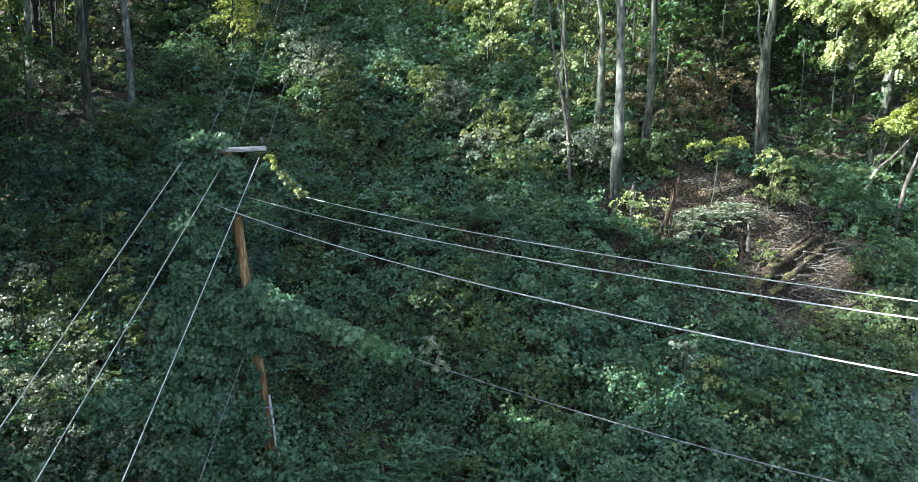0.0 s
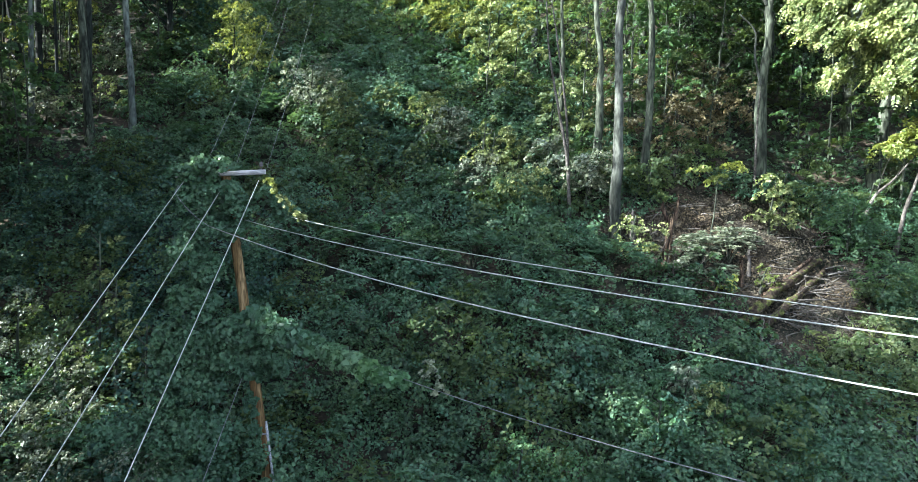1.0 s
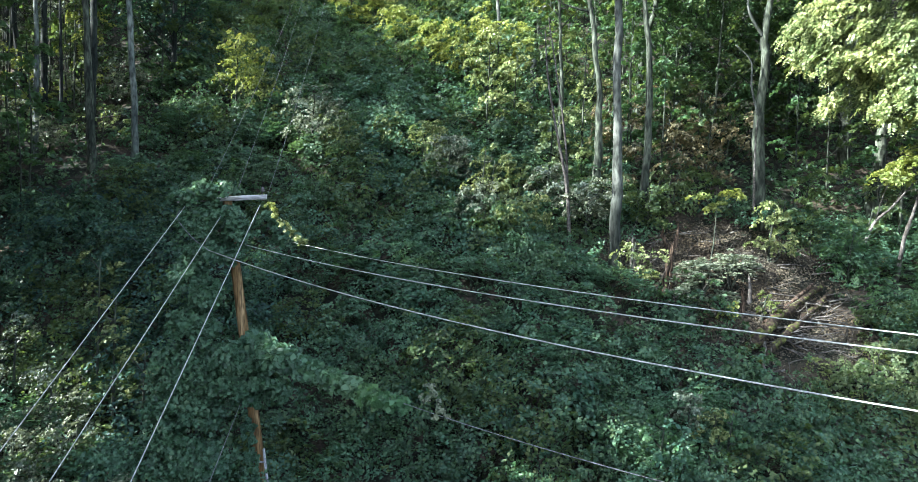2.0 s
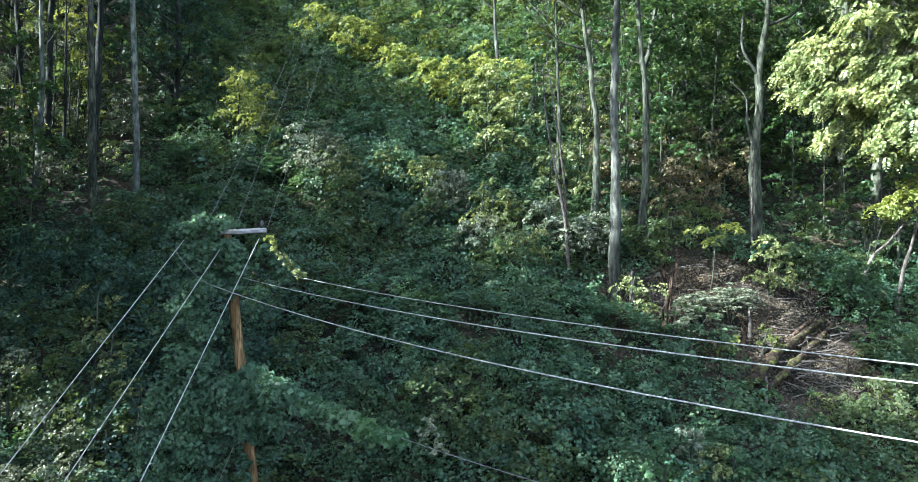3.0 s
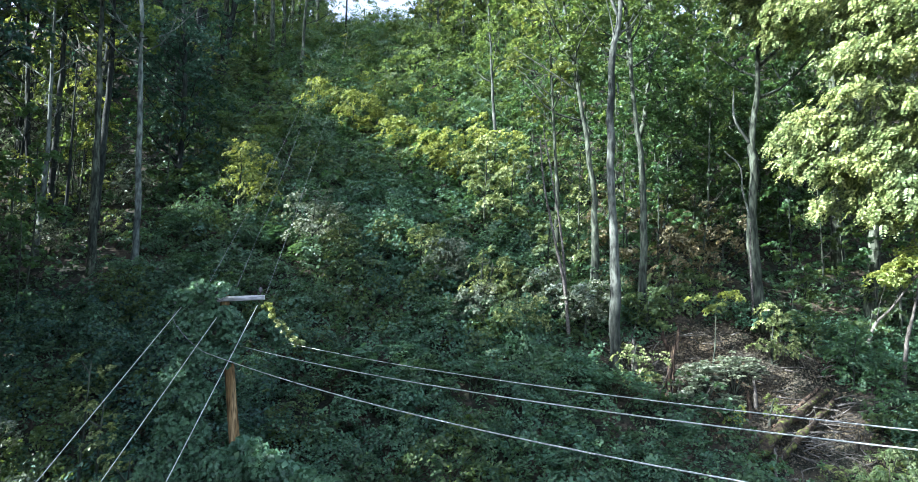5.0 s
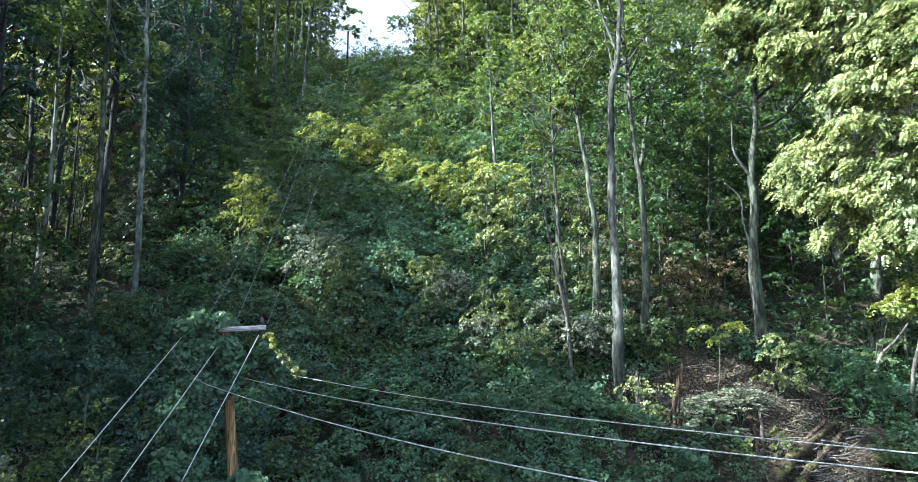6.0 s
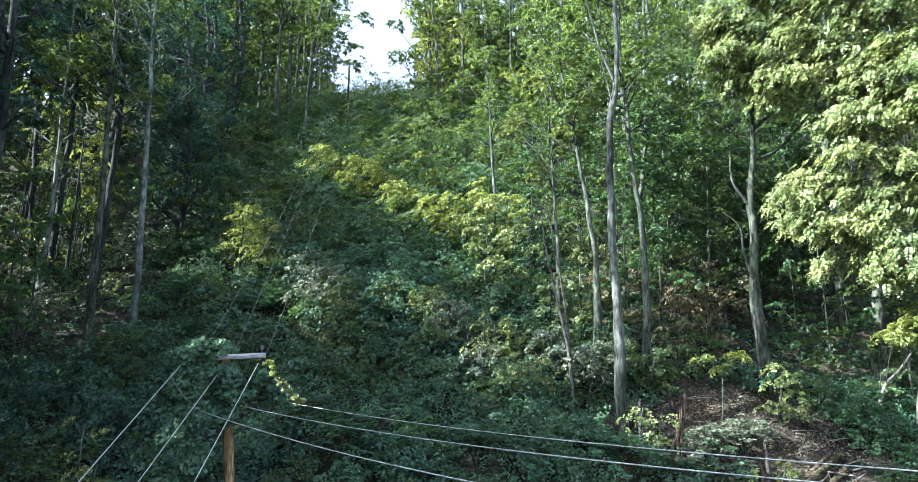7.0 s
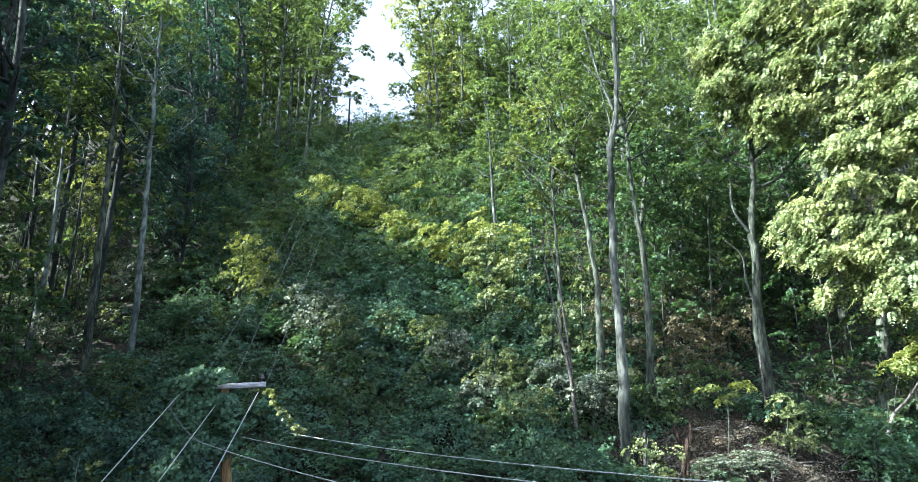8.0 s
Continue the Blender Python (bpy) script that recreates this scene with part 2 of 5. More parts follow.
def sprays(centres, normals, radius, per, size, rng, flat=0.16, spread=0.38, width=0.36):
    """Leaves in flat, uneven sprays round each centre."""
    n = len(centres)
    if not n:
        return np.zeros((0, 3)), np.zeros((0, 3), int)
    normals = unit(np.asarray(normals, float))
    a = unit(np.cross(normals, rng.normal(0, 1, (n, 3))))
    b = np.cross(normals, a)
    rad = np.broadcast_to(radius, (n,))
    sq = rng.uniform(0.45, 1.0, n)
    rr = np.sqrt(rng.random((n, per))) * rad[:, None]
    th = rng.random((n, per)) * 2 * np.pi
    x, y = rr * np.cos(th), rr * np.sin(th) * sq[:, None]
    z = rng.normal(0, flat, (n, per)) * rad[:, None] * 0.6 - (rr / rad[:, None]) ** 2 * rad[:, None] * 0.35
    p = centres[:, None] + x[..., None] * a[:, None] + y[..., None] * b[:, None] + z[..., None] * normals[:, None]
    nr = unit(normals[:, None] + rng.normal(0, spread, (n, per, 3)))
    sz = np.broadcast_to(size, (n,))[:, None] * rng.uniform(0.6, 1.25, (n, per))
    return leaves(p.reshape(-1, 3), nr.reshape(-1, 3), sz.ravel(), rng, width)


def fronds(centres, ways, length, pairs, size, rng, width=0.2):
    """Feathered leaves: leaflets in pairs along drooping stalks."""
    n = len(centres)
    d = unit(np.asarray(ways, float))
    side = unit(np.cross(d, [0, 0, 1.0]) + rng.normal(0, 0.15, (n, 3)))
    up = np.cross(side, d)
    t = np.linspace(0.15, 1.0, pairs)
    ln = np.broadcast_to(length, (n,))[:, None, None]
    stalk = centres[:, None] + d[:, None] * t[None, :, None] * ln - np.array([0, 0, 1.0]) * (t[None, :, None] ** 2) * ln * 0.35
    out_p, out_a, out_n = [], [], []
    for sgn in (-1, 1):
        a = unit(sgn * side[:, None] + 0.55 * d[:, None] - 0.25 * np.array([0, 0, 1.0]) + rng.normal(0, 0.12, (n, pairs, 3)))
        s = size * np.sin(np.pi * (0.25 + 0.65 * t))[None, :, None]
        out_p.append(stalk + a * s * 0.55)
        out_a.append(a)
        out_n.append(np.broadcast_to(up[:, None], a.shape))
    p, a, nr = (np.concatenate(q, 1).reshape(-1, 3) for q in (out_p, out_a, out_n))
    sz = np.tile(size * np.sin(np.pi * (0.25 + 0.65 * t)), 2 * n)
    return leaves(p, nr, sz, rng, width, 0.05, a)


def softplus(v, w):
    return w * np.logaddexp(0, np.asarray(v, float) / w)


def ground_z(x, y):
    """The hillside: flat below, then a steady slope up to a ridge."""
    x, y = np.asarray(x, float), np.asarray(y, float)
    z = 0.69 * softplus(y - 19.7, 2.0) - 0.62 * softplus(y - 118, 5.0)
    near = np.clip((y - 13) / 4, 0, 1)
    return z + near * (0.35 * np.sin(0.31 * x + 0.9) * np.sin(0.27 * y + 0.4) + 0.22 * np.sin(0.83 * x - 0.5 * y) * np.sin(0.71 * y + 1.3))


def gz(x, y):
    return float(ground_z(x, y))


SLOPE_N = np.array([0.0, -0.45, 0.9])

# ---------------------------------------------------------------- ground
axis_x = np.unique(np.concatenate([np.linspace(-1500, -90, 12), np.linspace(-90, 90, 121), np.linspace(90, 1500, 12)]))
axis_y = np.unique(np.concatenate([np.linspace(-1500, 8, 14), np.linspace(8, 140, 121), np.linspace(140, 1500, 12)]))
gx, gy = np.meshgrid(axis_x, axis_y)
gv = np.stack([gx, gy, ground_z(gx, gy)], -1).reshape(-1, 3)
rows_n, cols_n = gx.shape
ii, jj = np.meshgrid(np.arange(rows_n - 1), np.arange(cols_n - 1), indexing="ij")
k0 = (ii * cols_n + jj).ravel()
ground = new("ground", mesh_of("ground", gv, np.stack([k0, k0 + 1, k0 + cols_n + 1, k0 + cols_n], -1), SOIL, True))
tagged(ground, "steep wooded hillside of dark soil and leaf litter", "ground", kind="structure")


# ---------------------------------------------------------------- clearing
def left_edge(y):
    return np.interp(y, [0, 20, 38, 60, 85, 115, 140], [-24, -21, -20, -23, -27, -27, -27])


def right_edge(y):
    return np.interp(y, [0, 20, 33, 35, 60, 85, 115, 140], [30, 27, 24, 8, 6, 1, -5, -6])


def road_edge(y):
    return np.interp(y, [6, 19.5, 22.5, 24], [13.0, 14.55, 16.05, 17.1])


def bare(x, y):
    """How bare the ground is: the leaf-strewn bank among the trees on the right."""
    a = np.exp(-(((x - 12.6) / 5.0) ** 2 + ((y - 32.3) / 3.0) ** 2) ** 2)
    b = 0.75 * np.exp(-(((x - 14.6) / 3.0) ** 2 + ((y - 28.6) / 1.8) ** 2) ** 2)
    return np.maximum(a, b)


# ---------------------------------------------------------------- shrubs
def shrub_prototype(name, seed, radius, height, material, leaf, per, count, label, stems=3):
    """A shrub: stems from one foot and a dome of leafy sprays."""
    rng = np.random.default_rng(seed)
    ob = thing(name, (0, 0, 0), label, "shrub", "shrubs on the hillside")
    for _ in range(stems):
        st = Shape()
        a, lean = rng.uniform(0, 2 * np.pi), rng.uniform(0.2, 0.8)
        top = np.array([np.cos(a) * radius * lean, np.sin(a) * radius * lean, height * rng.uniform(0.6, 0.95)])
        mid = top * [0.35, 0.35, 0.55] + rng.normal(0, 0.08, 3)
        add_tube(st, smooth_path([(0, 0, -0.3), mid, top], 5), np.linspace(0.03, 0.008, 5), 4)
        part("stem", st.mesh("stem", BARK), ob)
    u = rng.random(count)
    th = rng.random(count) * 2 * np.pi
    el = np.arcsin(np.clip(u * 1.05 - 0.05, -1, 1))
    d = np.stack([np.cos(el) * np.cos(th), np.cos(el) * np.sin(th), np.sin(el)], -1)
    lump = 1 + 0.22 * np.sin(3 * th + seed) * np.cos(el) + 0.12 * np.sin(7 * th + 2 * seed + 5 * el)
    sink = rng.uniform(0.62, 1.05, count)
    c = d * (lump * sink)[:, None] * [radius, radius, height]
    c[:, 2] = np.maximum(c[:, 2], 0.05)
    nrm = unit(d * [1, 1, 0.7] + [0, 0, 0.75])
    v, f = sprays(c, nrm, rng.uniform(0.22, 0.5, count) * (radius / 1.7) ** 0.5, per, leaf, rng)
    part("foliage", mesh_of("foliage", v, f, material), ob)
    return ob


protos = []
for k in range(8):
    rad, hei = (1.6, 1.5) if k < 4 else (2.1, 2.2)
    protos.append(shrub_prototype("shrub", 10 + k, rad, hei, (LEAF_VINE, LEAF_SHRUB, LEAF_TREE)[k % 3], 0.16, 19, 78 if k < 4 else 100,
                                  "dense dark green shrub on the steep bank"))


def sumac_prototype(seed, radius, height, count):
    """A shrub with feathered leaves radiating from the tips of its stems."""
    rng = np.random.default_rng(seed)
    ob = thing("sumac", (0, 0, 0), "tall shrub with long feathered blue-green leaves", "shrub", "feathery shrubs on the hillside")
    cs, ws = [], []
    for k in range(6):
        a, lean = k * 2 * np.pi / 6 + rng.uniform(-0.4, 0.4), rng.uniform(0.25, 0.75)
        top = np.array([np.cos(a) * radius * lean, np.sin(a) * radius * lean, height * rng.uniform(0.65, 1.0)])
        st = Shape()
        q = smooth_path([(0, 0, -0.3), top * [0.4, 0.4, 0.5], top], 5)
        add_tube(st, q, np.linspace(0.035, 0.012, 5), 4)
        part("stem", st.mesh("stem", BARK), ob)
        th = rng.uniform(0, 2 * np.pi, count)
        cs.append(top + rng.normal(0, 0.12, (count, 3)) - [0, 0, 1] * rng.uniform(0, 0.7, count)[:, None])
        ws.append(np.stack([np.cos(th), np.sin(th), rng.uniform(-0.1, 0.75, count)], -1))
    v, f = fronds(np.concatenate(cs), np.concatenate(ws), rng.uniform(0.55, 0.95, 6 * count), 9, 0.2, rng)
    part("foliage", mesh_of("foliage", v, f, LEAF_SWAG), ob)
    return ob


protos += [sumac_prototype(50, 1.4, 2.1, 17)]
far_protos = [shrub_prototype("shrub", 60 + k, 2.3, 2.3, (LEAF_SHRUB, LEAF_SLOPE, LEAF_TREE)[k], 0.34, 16, 44, "bushy green shrub high on the cleared strip", 2) for k in range(3)]


def scaled(x, y, z, turn, sx, sz, tilt=0.0):
    return pose(x, y, z, tilt, 0, turn) @ Matrix.Diagonal((sx, sx, sz, 1))


used = set()


def place(src, m, first):
    """The prototype itself stands at its first place; after that it is copied."""
    if src.name in used:
        return copy_thing(src, m)
    used.add(src.name)
    src.matrix_basis = first
    return src


rng = np.random.default_rng(7)
placed = []


def try_shrub(x, y, gap, choices, smin, smax):
    for px, py, pr in placed:
        if (px - x) ** 2 + (py - y) ** 2 < (gap * 0.5 + pr) ** 2:
            return
    s = rng.uniform(smin, smax)
    placed.append((x, y, gap * 0.5 * s))
    src = choices[len(placed) % len(choices)]
    turn = rng.uniform(0, 360)
    place(src, scaled(x, y, gz(x, y) - 0.15, turn, s, s * rng.uniform(0.75, 1.25), rng.uniform(8, 20)), pose(x, y, gz(x, y) - 0.15, 0, 0, turn))


for _ in range(4000):
    y = rng.uniform(17.5, 45)
    x = rng.uniform(-0.8 * y - 2, 0.8 * y + 2)
    if bare(x, y) > 0.15 or (y > 36 and (x < left_edge(y) - 1 or x > right_edge(y) + 1)) or (x > road_edge(y) - 0.7 and y < 24.5) or (-5.6 < x < -0.6 and 20.0 < y < 24.0) or (11.2 < x < 18.5 and 24.4 < y < 31.5):
        continue
    if len(placed) > 235:
        break
    try_shrub(x, y, 1.8, protos, 0.7, 1.25)
for _ in range(1400):
    y = rng.uniform(45, 104)
    x = rng.uniform(left_edge(y) - 2, right_edge(y) + 2)
    if len(placed) > 325:
        break
    try_shrub(x, y, 3.0, far_protos, 0.7, 1.25)

# low creeper cover between the shrubs and over the floor of the wood
cov = np.random.default_rng(21)


def cover(name, n, y0, y1, half, leaf, spread, per, high, material, label, shift=0.0):
    cy = cov.uniform(y0, y1, n)
    cx = shift + cov.uniform(-1, 1, n) * half(cy)
    keep = (cov.random(n) > bare(cx, cy) * 1.15) & ~((cx > road_edge(cy) - 0.25) & (cy < 24.3))
    cx, cy = cx[keep], cy[keep]
    lift = high * cov.random(len(cx)) ** 2 * (0.6 + 0.6 * np.sin(0.9 * cx + 1.3 * np.sin(0.6 * cy)) * np.sin(0.8 * cy)).clip(0.15)
    cc = np.stack([cx, cy, ground_z(cx, cy) + 0.05 + lift], -1)
    v, f = sprays(cc, np.tile(SLOPE_N, (len(cc), 1)) + cov.normal(0, 0.35, (len(cc), 3)), cov.uniform(0.6, 1.3, len(cc)) * spread, per, leaf, cov)
    return tagged(new(name, mesh_of(name, v, f, material)), label, "undergrowth", kind="stuff")


def blanket(names, mounds, per, y0, y1, lo, hi, rad, leaf, materials, label, seed, width=0.38, spread=0.3):
    """Creepers and brush grown over one another in uneven mounds of leafy sprays; a stretch of them for each material."""
    q = np.random.default_rng(seed)
    my = q.uniform(y0, y1, mounds)
    mx = lo(my) + (hi(my) - lo(my)) * q.random(mounds)
    ok = (bare(mx, my) < 0.25) & ~((mx > road_edge(my) - 0.9) & (my < 24.5)) & ((rad < 0.6) | ~((mx > 11.4) & (mx < 18.4) & (my > 24.4) & (my < 31.2)))
    mx, my = mx[ok], my[ok]
    mr = rad * np.exp(q.normal(0, 0.32, len(mx)))
    mh = mr * q.uniform(0.7, 2.0, len(mx)) * np.where((mx > 8.5) & (mx < 13.0) & (my > 28.2), 0.4, 1.0) * np.where(my > 103, 0.45, 1.0) * np.where((mx > -6.0) & (mx < -2.0) & (my > 18.8) & (my < 23.6), 0.35, 1.0)
    kind = (np.sin(0.33 * mx + 1.7) * np.sin(0.29 * my + 0.4) + q.normal(0, 0.45, len(mx)) > 0).astype(int) + (q.random(len(mx)) < 0.22)
    for k, (name, material) in enumerate(zip(names, materials)):
        sel = np.nonzero(kind == k)[0]
        who = np.repeat(sel, np.maximum(4, (per * (mr[sel] / rad) ** 2)).astype(int))
        d = unit(q.normal(0, 1, (len(who), 3)) + [0, -0.2, 0.5])
        d[:, 2] = np.abs(d[:, 2])
        top = d[:, 2] > q.uniform(0.0, 0.9, len(who))
        d, who = d[top], who[top]
        th = np.arctan2(d[:, 1], d[:, 0])
        r = (1 + 0.16 * np.sin(3 * th + who) + 0.12 * np.sin(5 * th + 7 * d[:, 2] + 2.0 * who)) * q.uniform(0.82, 1.1, len(who))
        x, y = mx[who] + d[:, 0] * mr[who] * r, my[who] + d[:, 1] * mr[who] * r
        z = ground_z(x, y) + 0.08 + d[:, 2] * mh[who] * r
        nr = d * [0.55, 0.55, 0.3] + [0.0, -0.3, 0.8] + q.normal(0, 0.38, (len(who), 3))
        v, f = sprays(np.stack([x, y, z], -1), nr, spread * q.uniform(0.6, 1.4, len(who)), 22, leaf * q.uniform(0.75, 1.25, len(who)), q, 0.12, 0.24, width)
        tagged(new(name, mesh_of(name, v, f, material)), label, "undergrowth", kind="stuff")


blanket(("creeper_cover",) * 3, 680, 21, 16.5, 36, lambda y: -9.5 + 0 * y, lambda y: 0.76 * y + 3, 0.92, 0.128, (LEAF_VINE, LEAF_SHRUB, LEAF_SWAG), "tangle of creepers and seedlings mounded over the bank", 22, 0.4, 0.4)
# The left bank takes darker leaf colours in place of deep shade
blanket(("shade_cover",) * 3, 240, 15, 18.5, 36, lambda y: -0.76 * y - 3, lambda y: -9.0 + 0 * y, 0.95, 0.15, (LEAF_SHADE_TEAL, LEAF_SHRUB, LEAF_SHADE_TEAL), "creepers and brush under the wood, deep shade put into dark leaf colour", 27, 0.38, 0.46)
blanket(("slope_cover",) * 3, 236, 15, 35, 50, lambda y: left_edge(y) + 0.0, lambda y: right_edge(y) + 1.0, 1.25, 0.21, (LEAF_VINE, LEAF_SHRUB, LEAF_SLOPE), "dense mounds of creepers covering the cleared strip", 23, 0.38, 0.66)
blanket(("slope_cover",) * 3, 284, 15, 50, 68, lambda y: left_edge(y) + 0.0, lambda y: right_edge(y) + 1.0, 1.25, 0.21, (LEAF_TREE, LEAF_SHRUB, LEAF_SLOPE), "dense mounds of greenery covering the upper clearing", 27, 0.38, 0.66)
blanket(("ridge_cover",) * 3, 400, 17, 66, 121, lambda y: left_edge(y) - 3.0, lambda y: right_edge(y) + 4.0, 2.3, 0.30, (LEAF_SHRUB, LEAF_TREE, LEAF_SLOPE), "green brush on the upper slope up to the ridge", 24, 0.38, 0.9)
blanket(("low_brush",) * 3, 210, 5, 22.8, 28.2, lambda y: np.interp(y, [22.8, 25, 28.2], [10.5, 12.5, 14.6]), lambda y: 21.0 + 0 * y, 0.42, 0.11, (LEAF_SLOPE, LEAF_PALE, LEAF_SUN), "low sunlit brush and weeds on the lower bank", 25, 0.28, 0.2)
blanket(("low_brush",) * 3, 120, 5, 27.5, 33.0, lambda y: 17.6 + 0 * y, lambda y: 23.5 + 0 * y, 0.5, 0.12, (LEAF_SLOPE, LEAF_SLOPE, LEAF_SUN), "low green brush beside the fallen logs", 26, 0.3, 0.22)
cover("brush_cover", 4400, 33, 64, lambda y: 0.66 * y + 4, 0.28, 0.85, 17, 1.5, LEAF_SHRUB, "dense green brush covering the hillside under the trees")
cover("ridge_brush", 2200, 60, 124, lambda y: 0.1 * y + 30, 0.5, 1.2, 13, 1.8, LEAF_SLOPE, "green brush under the trees along the ridge")

# ---------------------------------------------------------------- trees
# spots picked to be sunlit: trees and leaves in the sun's way are left out
SUNNY = [(-14, 64, 33.5, 2.8), (-10, 60, 31, 2.8), (-5.3, 55.6, 27.5, 2.8), (-1, 52, 25, 2.8), (3, 45, 19, 3.2), (6, 37, 15, 3.2), (20, 30, 25, 3.2), (17, 31, 28, 3.2), (19, 30, 18, 3.2),
         (8, 36, 26, 3.2), (4, 34.5, 12, 2.0), (-14.2, 22.6, 4.5, 2.6), (2.0, 20, 2.9, 0.9), (-6.2, 19.2, 11.6, 0.5), (-8.6, 39.5, 15.8, 2.6), (-7.3, 39.0, 15.0, 1.8), (7.5, 31.7, 11.0, 1.0), (7.5, 31.7, 13.5, 1.0), (-15.2, 44.6, 19.5, 3.0), (-13.4, 44.2, 18.5, 2.2), (1.7, 44.1, 20, 2.2), (3.4, 43.2, 20, 2.0), (7, 38.4, 17, 2.0),
         (5, 37.4, 14.5, 1.8), (8.7, 37.5, 16, 1.9), (3, 35.6, 12.3, 1.6), (8.0, 20.9, 4.8, 0.5), (7.2, 20.9, 5.3, 0.5), (-0.5, 14.6, 7.0, 0.6), (12.4, 32.6, 12, 1.1), (16.2, 26.4, 5.4, 1.6), (14, 29, 7.5, 2.0), (11.5, 31.3, 9, 1.8), (9, 30.6, 8.6, 1.4), (-16.6, 24.4, 5.5, 2.2), (-12.4, 23.4, 6.6, 0.8), (-10.6, 21.8, 5.2, 0.8), (9.5, 30.8, 8.6, 2.2), (13.0, 31.6, 9.0, 2.2), (17.4, 25.8, 4.6, 1.5), (7.5, 30.6, 9.4, 1.6), (12.4, 33.4, 11.0, 1.8), (15.4, 33.0, 11.0, 1.3), (2.6, 21.4, 2.6, 0.9), (-2.2, 39.5, 15.5, 1.6),
         (-5.0, 19.4, 10.5, 0.9), (-8, 59.5, 29, 2.6), (-2.4, 53.2, 24.5, 2.6), (2, 57.5, 29, 2.4), (-24.6, 39.3, 15, 1.3), (14.5, 44, 18.5, 2.0), (-27, 47, 23, 1.8), (-31, 50, 27, 1.8), (-24, 46.2, 20, 1.4), (-33, 55, 32, 2.0), (-29, 43.5, 21, 1.5), (-37, 50, 30, 1.8), (-14, 104, 60, 4.0), (-11, 110, 63, 4.0), (8.5, 33.6, 12, 1.2),
         (-28.5, 41.9, 17.0, 1.8), (-25.4, 41.1, 16.4, 1.4), (-22.9, 42.6, 17.2, 1.3), (-34.4, 50.2, 23.5, 2.2), (-27.6, 46.5, 20.5, 1.8), (-31.0, 46.0, 26.0, 2.0), (-36.0, 54.0, 32.0, 2.2), (-39.0, 58.0, 38.0, 2.5), (-30.0, 52.0, 33.0, 2.0),
         (1.6, 35.4, 12.5, 1.4), (4.5, 35.1, 12.2, 1.4), (3.1, 32.8, 10.8, 1.2), (6.4, 33.7, 11.4, 1.2), (-2.3, 38.9, 15.0, 1.3), (1.1, 35, 14.0, 1.3), (-0.8, 37, 14.0, 1.3), (-0.9, 38.4, 14.4, 1.2), (14.3, 45.2, 20.0, 1.6), (17.1, 46.0, 20.6, 1.5), (11.3, 44.8, 19.4, 1.4), (20.6, 31.3, 13.2, 1.8), (21.6, 31.0, 14.6, 1.8), (13.1, 38.5, 16.5, 1.2), (14.1, 38.0, 15.9, 1.2), (14.3, 40.0, 18.2, 1.2), (11.9, 37.5, 15.5, 1.2), (16.1, 40.0, 17.6, 1.2), (-4.8, 18.25, 10.5, 1.1), (-5.3, 18.25, 11.1, 0.9), (-12.6, 21.4, 3.4, 1.4), (-13.6, 22.6, 3.2, 1.4), (-13.4, 20.0, 2.8, 1.5), (-12.2, 19.4, 2.2, 1.0), (-10.8, 20.0, 2.6, 1.0), (-6.0, 91.0, 72.0, 5.0), (-5.0, 91.0, 63.0, 5.0), (-9.0, 91.0, 78.0, 5.0),
         (-34.9, 46.0, 35.9, 1.6), (-34.1, 46.0, 31.5, 1.6), (-34.6, 50.0, 34.4, 1.6), (-33.6, 50.0, 30.2, 1.6), (-29.2, 47.0, 31.0, 1.6), (-32.2, 52.0, 37.1, 1.6), (-28.1, 49.0, 32.9, 1.6), (-36.5, 48.0, 41.3, 1.6), (-26.9, 46.0, 26.8, 1.6), (-25.0, 60.0, 36.9, 1.6)]


def sunny(x, y, tall_h=26.0, pad=0.0):
    """Whether a tree here would stand in the way of the sun on one of those spots."""
    d = np.array(sun_dir)
    for px, py, pz, reach in SUNNY:
        t = ((x - px) * d[0] + (y - py) * d[1]) / (d[0] ** 2 + d[1] ** 2)
        if t > 0 and math.hypot(px + t * d[0] - x, py + t * d[1] - y) < reach + pad and pz + t * d[2] < gz(x, y) + tall_h:
            return True
    return False


def shading(x, y):
    """How many of those spots a trunk here would shade."""
    d = np.array(sun_dir)
    spots_xyz = np.array(SUNNY)
    t = ((x - spots_xyz[:, 0]) * d[0] + (y - spots_xyz[:, 1]) * d[1]) / (d[0] ** 2 + d[1] ** 2)
    off = np.hypot(spots_xyz[:, 0] + t * d[0] - x, spots_xyz[:, 1] + t * d[1] - y)
    return int(((t > 0) & (off < 0.75 * spots_xyz[:, 3]) & (spots_xyz[:, 2] + t * d[2] < gz(x, y) + 34)).sum())


# smaller picked spots: only leaves towards the sun are cut away for them
FLECKS = [(-15.4, 44.6, 21.8, 2.4), (-15.4, 44.6, 17.6, 2.2), (-11, 31, 9.4, 1.3), (-13, 33, 10.8, 1.2), (-2, 30.5, 9.0, 1.3), (1.5, 33, 10.8, 1.4), (3.5, 31.5, 9.8, 1.2), (-9, 41, 17, 1.6), (0.5, 24.5, 5.2, 1.1), (8.6, 24.3, 5.0, 0.9),
          (9, 20.5, 2.8, 1.2)]


